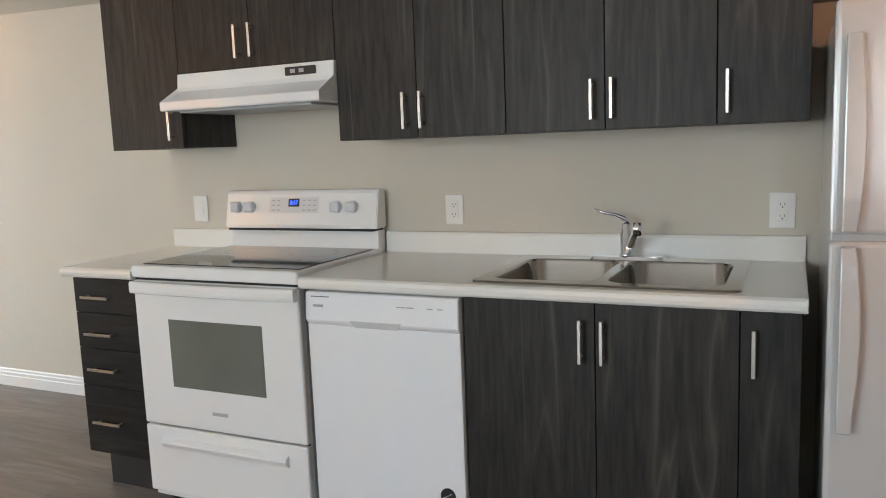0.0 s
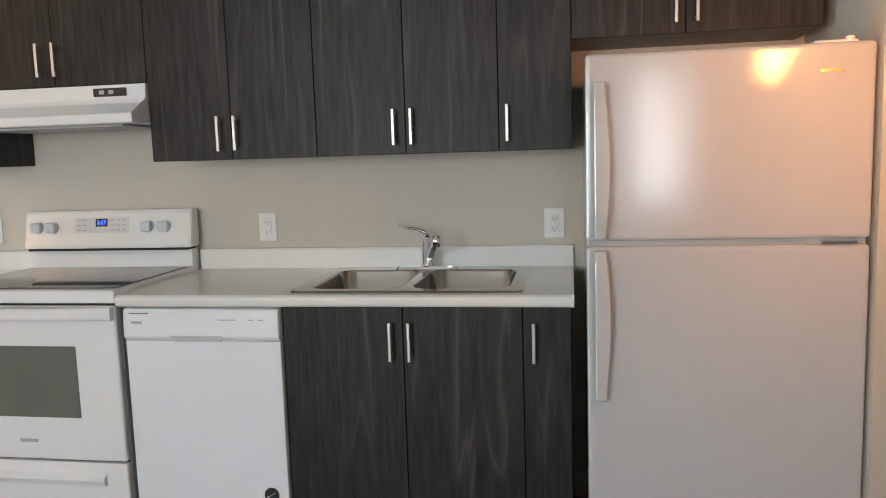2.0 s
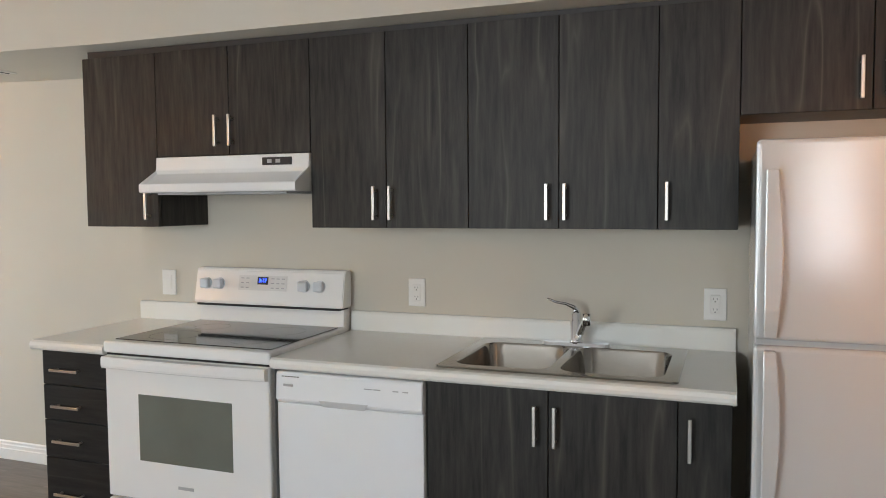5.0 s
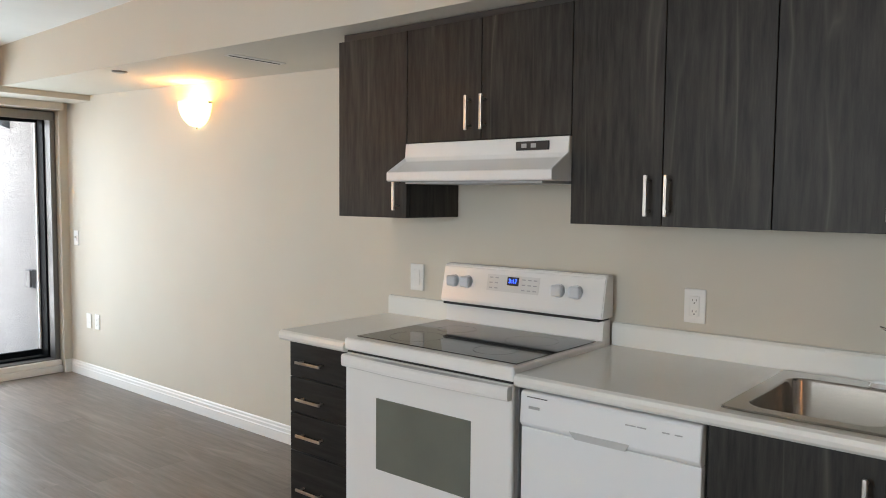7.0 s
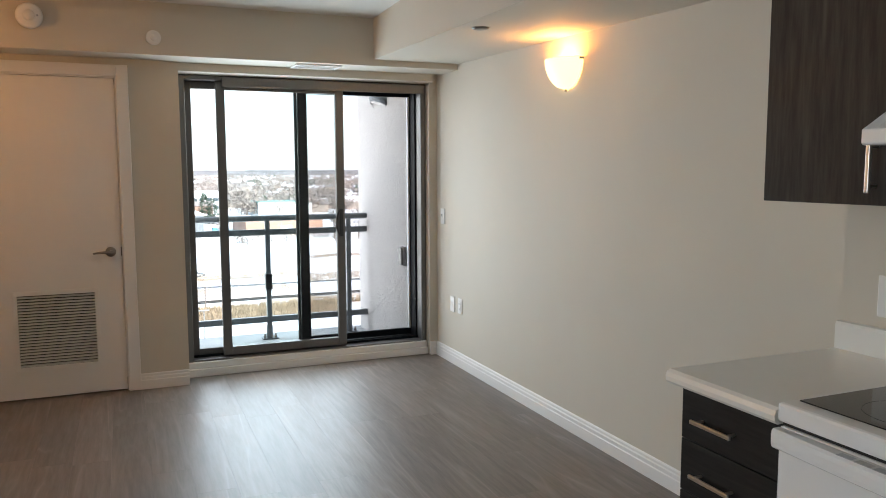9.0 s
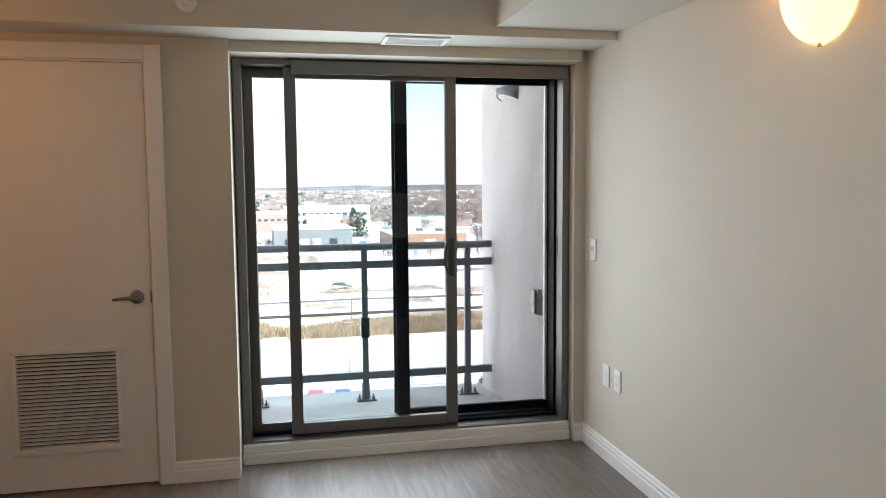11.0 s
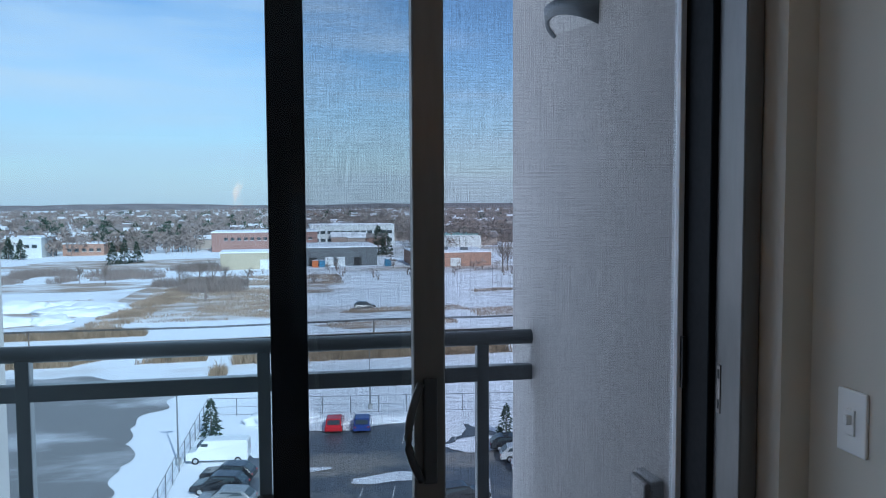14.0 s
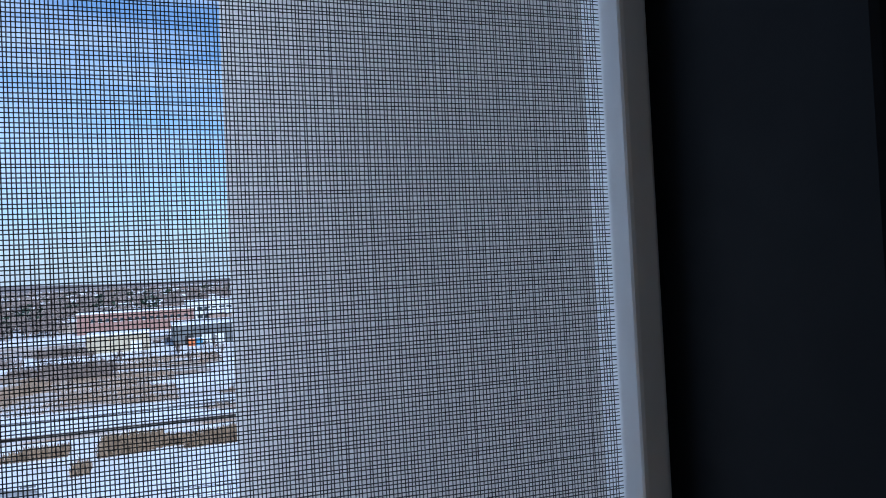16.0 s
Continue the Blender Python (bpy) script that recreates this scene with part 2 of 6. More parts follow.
M_FLOOR = wood_mat("grey_brown_vinyl_plank", (0.150, 0.122, 0.106), (0.285, 0.236, 0.206), 0, 0.8, 0.42, True)

# ---- building helpers ----


def box(bm, x0, y0, z0, x1, y1, z1, bevel=0.0, seg=2):
    r = bmesh.ops.create_cube(bm, size=1.0)
    vs = r["verts"]
    for v in vs:
        v.co = Vector(((x0 + x1) / 2 + v.co.x * (x1 - x0), (y0 + y1) / 2 + v.co.y * (y1 - y0), (z0 + z1) / 2 + v.co.z * (z1 - z0)))
    if bevel > 0:
        es = list({e for v in vs for e in v.link_edges})
        bmesh.ops.bevel(bm, geom=es, offset=bevel, segments=seg, profile=0.5, affect='EDGES')
    return bm


def cyl(bm, p0, p1, r0, r1=None, n=16, caps=True):
    p0, p1 = Vector(p0), Vector(p1)
    d = p1 - p0
    r = bmesh.ops.create_cone(bm, cap_ends=caps, segments=n, radius1=r0, radius2=r0 if r1 is None else r1, depth=d.length)
    m = Matrix.Translation((p0 + p1) / 2) @ d.to_track_quat('Z', 'Y').to_matrix().to_4x4()
    bmesh.ops.transform(bm, matrix=m, verts=r["verts"])
    return bm


def tube(bm, pts, rad, n=10):
    """A swept round bar through the points; rad is a number or one per point."""
    pts = [Vector(p) for p in pts]
    rads = rad if isinstance(rad, (list, tuple)) else [rad] * len(pts)
    rings = []
    for i, p in enumerate(pts):
        d = (pts[min(i + 1, len(pts) - 1)] - pts[max(i - 1, 0)]).normalized()
        q = d.to_track_quat('Z', 'Y')
        rings.append([bm.verts.new(p + q @ Vector((rads[i] * math.cos(2 * math.pi * k / n), rads[i] * math.sin(2 * math.pi * k / n), 0))) for k in range(n)])
    for a, b in zip(rings, rings[1:]):
        for k in range(n):
            bm.faces.new((a[k], a[(k + 1) % n], b[(k + 1) % n], b[k]))
    bm.faces.new(list(reversed(rings[0])))
    bm.faces.new(rings[-1])
    return bm


def prism(bm, profile, axis, a, b):
    """Extrudes a closed profile of (u, v) along an axis from a to b. axis x: (y, z); axis y: (x, z); axis z: (x, y)."""
    def co(u, v, w):
        return {"x": (w, u, v), "y": (u, w, v), "z": (u, v, w)}[axis]
    lo = [bm.verts.new(co(u, v, a)) for u, v in profile]
    hi = [bm.verts.new(co(u, v, b)) for u, v in profile]
    n = len(profile)
    for i in range(n):
        bm.faces.new((lo[i], lo[(i + 1) % n], hi[(i + 1) % n], hi[i]))
    bm.faces.new(list(reversed(lo)))
    bm.faces.new(hi)
    bmesh.ops.recalc_face_normals(bm, faces=bm.faces[:])
    return bm


def mesh_of(name, bm, material, smooth=False):
    me = bpy.data.meshes.new(name)
    if smooth:
        for f in bm.faces:
            f.smooth = True
    bm.to_mesh(me)
    bm.free()
    me.materials.append(material)
    return me


def part(name, bm, material, parent=None, label="", smooth=False):
    ob = new(name, mesh_of(name, bm, material, smooth))
    if parent is not None:
        ob.parent = parent
        if parent.parent is None:
            ob.matrix_parent_inverse = parent.matrix_basis.inverted()
    return tagged(ob, label)


def thing(name, at, label, category, group="", kind=""):
    ob = new(name)
    ob.empty_display_size = 0.05
    ob.matrix_basis = Matrix.Translation(at)
    return tagged(ob, label, category, group, kind)


def B(*a, **k):
    return box(bmesh.new(), *a, **k)


def struct(name, bm, material, label, category, smooth=False):
    return tagged(part(name, bm, material, None, "", smooth), label, category, "", "structure")


# ---- room shell ----
CEIL = 2.50
# the kitchen bulkhead sinks a little towards the cabinets: x, front y, underside z
BULK = ((-3.53, -0.332, 2.222), (0.2, -0.442, 2.126), (3.44, -0.442, 2.113), (6.2, -0.442, 2.113))


def bulk_z(x):
    for (xa, _, za), (xb, _, zb) in zip(BULK, BULK[1:]):
        if x <= xb:
            return za + (zb - za) * (x - xa) / (xb - xa)


WB_X, WB_Z = -3.53, 2.18
KX1 = 3.41
DW_X = -3.80
# walls
struct("wall_kitchen", B(0.0, 0.0, 0, 3.60, 0.42, 2.62), M_WALL, "beige painted kitchen wall behind the counter", "wall")
struct("wall_sconce", B(-4.30, 0.30, 0, 0.0, 0.50, 2.62), M_WALL, "beige painted living room wall with a lit sconce", "wall")
struct("wall_hall_return", B(3.430, -0.842, 0, 6.2, -0.70, 2.62), M_WALL, "beige hall wall beside the fridge lit by a sconce", "wall")
struct("wall_hall_sconce", B(3.43, -1.85, 0, 3.55, -1.40, 2.62), M_WALL, "short beige hall wall that carries a sconce", "wall")
struct("wall_fridge_side", B(3.475, -0.699, 0, 6.2, 0.40, 2.62), M_WALL, "beige painted wall beside the fridge", "wall")
struct("wall_east", B(6.2, -6.0, 0, 6.4, 0.4, 2.62), M_WALL, "plain beige wall closing the hall", "wall")
# openings are made up to give the two back lamps a place
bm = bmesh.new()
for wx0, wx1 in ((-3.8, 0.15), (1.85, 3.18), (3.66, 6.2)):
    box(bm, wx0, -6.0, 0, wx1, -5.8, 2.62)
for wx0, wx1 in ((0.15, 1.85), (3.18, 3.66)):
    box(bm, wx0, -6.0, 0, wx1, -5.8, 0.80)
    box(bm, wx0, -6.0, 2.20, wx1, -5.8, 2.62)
struct("wall_south", bm, M_WALL, "unseen plain beige wall with openings added for two lamps", "wall")
DY0, DY1 = -2.835, -1.995
RY0 = -1.60
bm = bmesh.new()
box(bm, DW_X - 0.5, -6.0, 0, DW_X, DY0 - 0.02, 2.62)
box(bm, DW_X - 0.5, DY1 + 0.02, 0, DW_X, RY0, 2.62)
box(bm, DW_X - 0.5, DY0 - 0.02, 2.075, DW_X, DY1 + 0.02, 2.62)
struct("wall_balcony", bm, M_WALL, "beige painted wall between utility door and balcony door", "wall")
struct("wall_closet_back", B(DW_X - 0.52, DY0 - 0.1, 0, DW_X - 0.5, DY1 + 0.1, 2.2), M_DARKGAP, "dark back of the utility closet", "wall")
struct("wall_stub", B(-4.10, 0.235, 0, -3.93, 0.30, 2.62), M_WALL, "narrow beige wall return beside the balcony door", "wall")
struct("wall_header", B(-4.30, RY0, 2.125, -3.83, 0.235, 2.62), M_WALL, "beige wall strip above the balcony door", "wall")
struct("ceiling", B(-4.3, -6.0, CEIL, 6.4, 0.5, CEIL + 0.14), M_CEIL, "white painted flat ceiling", "ceiling")
bm = bmesh.new()
rings = [[bm.verts.new(p) for p in ((x, y, z), (x, 0.299, z), (x, 0.299, CEIL), (x, y, CEIL))] for x, y, z in BULK]
for r0, r1 in zip(rings, rings[1:]):
    for k in range(4):
        bm.faces.new((r0[k], r0[(k + 1) % 4], r1[(k + 1) % 4], r1[k]))
bm.faces.new(rings[0])
bm.faces.new(rings[-1])
bmesh.ops.recalc_face_normals(bm, faces=bm.faces[:])
struct("bulkhead_kitchen", bm, M_WALL, "beige dropped bulkhead along the kitchen wall", "bulkhead")
struct("bulkhead_window", B(-3.83, -5.8, WB_Z, WB_X, 0.30, CEIL), M_WALL, "beige dropped bulkhead above the balcony door", "bulkhead")
struct("floor_slab", B(-4.2, -6.0, -0.2, 6.4, 0.5, -0.006), M_DARKGAP, "dark subfloor under the planks", "floor")


# baseboard with stepped profile
def baseboard(name, axis, a, b, face, sign):
    prof = [(0, 0), (0.016, 0), (0.016, 0.060), (0.0125, 0.064), (0.0125, 0.082), (0.009, 0.088), (0.009, 0.100), (0.004, 0.106), (0, 0.106)]
    bm = bmesh.new()
    prism(bm, [(face + sign * u, v) for u, v in prof], axis, a, b)
    return struct(name, bm, M_TRIM, "white moulded baseboard along the wall", "baseboard")


baseboard("baseboard_sconce", "x", -3.93, -0.002, 0.299, -1)
baseboard("baseboard_stub", "y", 0.236, 0.284, -3.929, 1)
baseboard("baseboard_balcony", "y", -1.925, RY0, DW_X + 0.001, 1)
baseboard("baseboard_balcony_far", "y", -5.8, -2.905, DW_X + 0.001, 1)
baseboard("baseboard_fridge_gap", "x", 2.655, 3.44, -0.001, -1)
baseboard("baseboard_hall", "x", 3.430, 6.2, -0.841, -1)

struct("wall_living", B(-3.8, -4.25, 0, -0.5, -4.05, CEIL), M_WALL, "plain beige wall closing the living room", "wall")

# ---- utility door with louvred grille ----
dt = tagged(new("trim_door"), "white moulded casing round the utility door", "trim", "", "structure")
part("casing", B(DW_X, DY0 - 0.085, 0, DW_X + 0.018, DY0 - 0.012, 2.14, bevel=0.004), M_TRIM, dt)
part("casing", B(DW_X, DY1 + 0.012, 0, DW_X + 0.018, DY1 + 0.085, 2.14, bevel=0.004), M_TRIM, dt)
part("casing", B(DW_X, DY0 - 0.012, 2.067, DW_X + 0.018, DY1 + 0.012, 2.14, bevel=0.004), M_TRIM, dt)
part("jamb", B(DW_X - 0.12, DY0 - 0.02, 0, DW_X - 0.001, DY0 - 0.003, 2.07), M_TRIM, dt)
part("jamb", B(DW_X - 0.12, DY1 + 0.003, 0, DW_X - 0.001, DY1 + 0.02, 2.07), M_TRIM, dt)
part("jamb", B(DW_X - 0.12, DY0 - 0.003, 2.058, DW_X - 0.001, DY1 + 0.003, 2.075), M_TRIM, dt)
door = thing("door_1", (DW_X, (DY0 + DY1) / 2, 0), "closed white utility door with a louvred grille", "door", "", "structure")
GY0, GY1, GZ0, GZ1 = -2.64, -2.145, 0.19, 0.705
bm = bmesh.new()
x0, x1 = DW_X - 0.045, DW_X - 0.006
box(bm, x0, DY0, 0.012, x1, GY0 + 0.02, 2.055)
box(bm, x0, GY1 - 0.02, 0.012, x1, DY1, 2.055)
box(bm, x0, GY0 + 0.02, 0.012, x1, GY1 - 0.02, GZ0 + 0.02)
box(bm, x0, GY0 + 0.02, GZ1 - 0.02, x1, GY1 - 0.02, 2.055)
part("door_leaf", bm, M_DOORP, door)
bm = bmesh.new()
for a in ((GY0, GZ0, GY1, GZ0 + 0.028), (GY0, GZ1 - 0.028, GY1, GZ1), (GY0, GZ0 + 0.028, GY0 + 0.024, GZ1 - 0.028), (GY1 - 0.024, GZ0 + 0.028, GY1, GZ1 - 0.028)):
    box(bm, x1, a[0], a[1], x1 + 0.008, a[2], a[3], bevel=0.002)
grille = part("grille_frame", bm, M_DOORP, door, "white painted grille frame")
part("grille_back", B(x0 + 0.004, GY0 + 0.02, GZ0 + 0.02, x0 + 0.008, GY1 - 0.02, GZ1 - 0.02), M_DARKGAP, door, "dark opening behind the slats")
nsl = 24
bm = bmesh.new()
pitch = (GZ1 - GZ0 - 0.056) / nsl
prism(bm, [(x1 + 0.004, 0.0), (x1 + 0.004, 0.003), (x1 - 0.014, pitch * 0.50), (x1 - 0.014, pitch * 0.50 - 0.003)], "y", GY0 + 0.024, GY1 - 0.024)
slat_me = mesh_of("slat", bm, M_DOORP)
for i in range(nsl):
    o = new("slat", slat_me)
    o.parent = door
    o.matrix_parent_inverse = door.matrix_basis.inverted()
    o.matrix_basis = Matrix.Translation((0, 0, GZ0 + 0.030 + i * pitch))
bm = bmesh.new()
hy, hz = -2.06, 0.937
cyl(bm, (x1, hy, hz), (x1 + 0.012, hy, hz), 0.033, 0.030, 24)
cyl(bm, (x1 + 0.012, hy, hz), (x1 + 0.050, hy, hz), 0.011, 0.011, 16)
tube(bm, [(x1 + 0.048, hy + 0.012, hz), (x1 + 0.050, hy - 0.02, hz + 0.002), (x1 + 0.050, hy - 0.06, hz + 0.001), (x1 + 0.047, hy - 0.105, hz - 0.004)], [0.011, 0.010, 0.008, 0.006], 12)
part("lever_handle", bm, M_LEVER, door, "satin nickel lever handle", True)
part("latch_plate", B(x1 - 0.001, DY1 - 0.004, hz - 0.03, x1 + 0.003, DY1 + 0.002, hz + 0.03), M_LEVER, door, "small metal latch plate")
for hz2 in (0.20, 1.02, 1.83):
    bm = bmesh.new()
    cyl(bm, (DW_X + 0.002, DY0 - 0.006, hz2 - 0.045), (DW_X + 0.002, DY0 - 0.006, hz2 + 0.045), 0.007, None, 10)
    part("hinge", bm, M_LEVER, door, "metal butt hinge")

# ---- balcony sliding door ----
sd = thing("door_2", (-4.1, -0.7, 0), "sliding glass balcony door standing partly open with insect screen", "sliding door", "", "structure")
FY0, FY1 = RY0 + 0.005, 0.232
ZB, ZT = 0.115, 2.122


def bars(spec, x0, x1, bev=0.004):
    bm = bmesh.new()
    for a in spec:
        box(bm, x0, a[0], a[1], x1, a[2], a[3], bevel=bev)
    return bm


# outer frame
ring = ((FY0, ZB - 0.06, FY0 + 0.045, ZT), (FY1 - 0.040, ZB - 0.06, FY1, ZT), (FY0 + 0.045, ZT - 0.03, FY1 - 0.042, ZT), (FY0 + 0.045, ZB - 0.06, FY1 - 0.042, ZB - 0.005))
part("door_frame", bars(ring, -4.105, -4.00), M_FRAMEW, sd, "silver-white inner door frame")
part("outer_frame", bars((ring[0],), -4.26, -4.107), M_FRAMEW, sd, "silver-white outer door frame")
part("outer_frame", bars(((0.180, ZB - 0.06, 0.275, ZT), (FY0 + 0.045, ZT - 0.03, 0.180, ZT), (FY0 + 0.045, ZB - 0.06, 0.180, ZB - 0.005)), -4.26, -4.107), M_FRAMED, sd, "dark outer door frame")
part("head_cover", B(-4.00, RY0 + 0.30, ZT - 0.075, -3.985, FY1 - 0.01, ZT - 0.005, bevel=0.004), M_FRAMEW, sd)
part("track", bars(((FY0 + 0.045, ZB - 0.005, FY1 - 0.042, ZB + 0.012),), -4.10, -4.09, 0.001), M_FRAMED, sd, "dark floor track")
part("sill_board", B(-4.02, FY0, 0.0, -3.955, FY1 - 0.002, 0.055, bevel=0.004), M_TRIM, sd, "white sill board")
part("sill_board", B(-4.02, FY0, 0.055, -3.97, FY1 - 0.002, 0.10, bevel=0.006), M_TRIM, sd, "white sill board")


strike = part("strike_plate", B(-4.090, 0.1900, 1.055, -4.076, 0.1925, 1.160, bevel=0.001, seg=1), M_LEVER, sd, "steel strike plate on the jamb")
for zz in (1.075, 1.140):
    part("slot", B(-4.086, 0.1893, zz - 0.010, -4.080, 0.1903, zz + 0.010), M_DARKGAP, strike, "dark slot")


def sash(name, y0, y1, z0, z1, x0, x1, wl, wr, wb, m, lab):
    f = part(name, bars(((y0, z0, y0 + wl, z1), (y1 - wr, z0, y1, z1), (y0 + wl, z0, y1 - wr, z0 + wb), (y0 + wl, z1 - wb, y1 - wr, z1)), x0, x1), m, sd, lab)
    return f


slide = sash("sliding_sash", -1.338, -0.412, ZB + 0.002, ZT - 0.032, -4.085, -4.045, 0.062, 0.062, 0.06, M_FRAMEW, "silver-white sliding sash pushed partly open")
fixed = sash("fixed_sash", FY0 + 0.046, -0.690, ZB, ZT - 0.031, -4.165, -4.125, 0.05, 0.05, 0.05, M_FRAMEW, "silver-white fixed sash")
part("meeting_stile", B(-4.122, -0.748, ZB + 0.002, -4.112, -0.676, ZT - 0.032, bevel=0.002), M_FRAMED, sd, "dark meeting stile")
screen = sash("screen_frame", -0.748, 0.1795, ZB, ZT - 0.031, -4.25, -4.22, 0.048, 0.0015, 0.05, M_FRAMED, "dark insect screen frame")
part("edge_stile", B(-4.252, 0.1640, ZB + 0.05, -4.2185, 0.1778, ZT - 0.081, bevel=0.002), M_EDGE, screen, "pale grey edge stile")
for (y0, y1, xx, p) in ((-1.338 + 0.062, -0.412 - 0.062, -4.065, slide), (FY0 + 0.096, -0.690 - 0.05, -4.145, fixed)):
    g = part("pane", B(xx - 0.003, y0, ZB + 0.05, xx + 0.003, y1, ZT - 0.08), M_GLASS, p, "clear glass pane")
    g.visible_shadow = False
part("handle_plate", B(-4.045, -0.457, 0.96, -4.035, -0.429, 1.17, bevel=0.004), M_PULL, slide, "charcoal pull plate")
bm = bmesh.new()
tube(bm, [(-4.037 + 0.001 + 0.036 * math.sin(math.pi * i / 10), -0.462 - 0.030 * math.sin(math.pi * i / 10), 0.97 + 0.19 * i / 10) for i in range(11)], 0.008, 10)
part("pull_handle", bm, M_PULL, slide, "curved charcoal pull handle", True)
part("screen_latch", B(-4.219, 0.171, 1.08, -4.206, 0.1785, 1.20), M_BLACK, screen, "black latch bar")
# woven mesh as one sheet of crossing flat wires
sy0, sy1, sz0, sz1 = -0.700, 0.1638, ZB + 0.05, ZT - 0.081
pitch_v, pitch_w, wire = 0.00153, 0.00175, 0.00022
nv = int((sy1 - sy0) / pitch_v)
nh = int((sz1 - sz0) / pitch_w)
me = bpy.data.meshes.new("insect_mesh")
rj = np.random.RandomState(6)
vy = sy0 + (np.arange(nv) + rj.uniform(-0.14, 0.14, nv)) * pitch_v
hz_ = sz0 + (np.arange(nh) + rj.uniform(-0.14, 0.14, nh)) * pitch_w
XS = -4.235
mv, mf = [], []
corners = ((-wire, 0.0), (0.0, -wire), (wire, 0.0), (0.0, wire))
# each wire waves a little along its length
for horizontal, places, lo_, hi_ in ((False, vy, sz0, sz1), (True, hz_, sy0, sy1)):
    steps = int((hi_ - lo_) / 0.03)
    for p in places:
        k = len(mv)
        for e in range(steps + 1):
            q = lo_ + (hi_ - lo_) * e / steps
            sway = 0.0003 * noise.noise(Vector((p * 9.0, q * 9.0, 2.0 + horizontal))) + 0.00026 * rj.uniform(-1, 1)
            for u, w in corners:
                mv.append((XS + u, q, p + w + sway) if horizontal else (XS + u, p + w + sway, q))
        for e in range(steps):
            b0 = k + 4 * e
            mf += [(b0 + i, b0 + (i + 1) % 4, b0 + 4 + (i + 1) % 4, b0 + 4 + i) for i in range(4)]
me.from_pydata(mv, [], mf)
me.materials.append(M_MESH)
mesh_ob = new("insect_mesh", me)
mesh_ob.parent = screen
tagged(mesh_ob, "fine dark insect mesh", "", "", "stuff")

# ---- kitchen ----
UZ0, UZ1 = 1.378, 2.098
UF, UB = -0.325, -0.002


def pull_v(parent, x, z0, z1, yf):
    bm = bmesh.new()
    box(bm, x - 0.0055, yf - 0.035, z0, x + 0.0055, yf - 0.026, z1, bevel=0.002)
    for z in (z0 + 0.016, z1 - 0.016):
        cyl(bm, (x, yf - 0.028, z), (x, yf, z), 0.004, None, 8)
    return part("handle", bm, M_NICKEL, parent, "satin nickel bar handle")


def pull_h(parent, x0, x1, z, yf):
    bm = bmesh.new()
    box(bm, x0, yf - 0.033, z - 0.0055, x1, yf - 0.026, z + 0.0055, bevel=0.002)
    for x in (x0 + 0.016, x1 - 0.016):
        cyl(bm, (x, yf - 0.028, z), (x, yf, z), 0.004, None, 8)
    return part("handle", bm, M_NICKEL, parent, "satin nickel bar handle")


def upper(x0, x1, z0, seams, handles, label, hz=None):
    c = thing("wall_cabinet", ((x0 + x1) / 2, UB, z0), label, "kitchen cabinet", "wall cabinets over the counter")
    bm = bmesh.new()
    box(bm, x0 + 0.001, UF + 0.020, z0 + 0.003, x1 - 0.001, UB, UZ1 - 0.003)
    part("body", bm, M_CAB, c)
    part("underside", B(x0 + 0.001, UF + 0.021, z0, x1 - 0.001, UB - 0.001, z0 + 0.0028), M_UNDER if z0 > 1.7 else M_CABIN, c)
    # dark sheet behind the doors paints the shade in their gaps
    part("shadow_gap", B(x0 + 0.004, UF + 0.0185, z0 + 0.004, x1 - 0.004, UF + 0.0198, UZ1 - 0.004), M_DARKGAP, c)
    xs = [x0] + seams + [x1]
    doors = []
    for a, b in zip(xs, xs[1:]):
        doors.append(part("door", B(a + 0.0015, UF, z0, b - 0.0015, UF + 0.018, UZ1, bevel=0.0012, seg=1), M_CAB, c))
    h0, h1 = (1.408, 1.533) if hz is None else hz
    for i, hx in handles:
        pull_v(doors[i], hx, h0, h1, UF)
    return c


upper(0.0, 0.389, UZ0, [], [(0, 0.345)], "narrow dark wood-grain wall cabinet at the end of the run")
upper(0.389, 1.120, 1.668, [0.749], [(0, 0.700), (1, 0.768)], "short dark wood-grain wall cabinet above the range hood", (1.702, 1.826))
upper(1.120, 1.757, UZ0, [1.437], [(0, 1.396), (1, 1.460)], "double-door dark wood-grain wall cabinet above the counter")
upper(1.757, 2.408, UZ0, [2.082], [(0, 2.044), (1, 2.106)], "double-door dark wood-grain wall cabinet above the sink")
upper(2.408, 2.655, UZ0, [], [(0, 2.438)], "narrow dark wood-grain wall cabinet beside the fridge")
upper(2.655, 3.440, 1.738, [3.020], [(0, 2.988), (1, 3.054)], "short dark wood-grain wall cabinet above the fridge", (1.768, 1.893))
struct("trim_cabinet_top", prism(bmesh.new(), [(0.022, UZ1 + 0.001), (3.44, UZ1 + 0.001), (3.44, bulk_z(3.44) - 0.002), (0.2, bulk_z(0.2) - 0.002), (0.022, bulk_z(0.022) - 0.002)], "y", UF + 0.012, UB), M_CABIN, "dark filler strip between cabinets and bulkhead", "trim")

# range hood
hood = thing("range_hood", (0.755, 0, 1.53), "white under-cabinet range hood with dark switch panel", "range hood")
HX0, HX1 = 0.392, 1.118
bm = bmesh.new()
prism(bm, [(-0.003, 1.665), (-0.335, 1.665), (-0.340, 1.612), (-0.434, 1.557), (-0.440, 1.552), (-0.440, 1.522), (-0.434, 1.518), (-0.003, 1.518)], "x", HX0, HX1)
slope = [f for f in bm.faces if f.normal.y < -0.3 and f.normal.z > 0.7 and f.calc_area() > 0.05]
bmesh.ops.inset_region(bm, faces=slope, thickness=0.022, depth=-0.010)
bmesh.ops.bevel(bm, geom=[e for e in bm.edges if e.calc_length() > 0.05], offset=0.002, segments=1, affect='EDGES')
hb = part("hood_body", bm, M_APPL, hood)
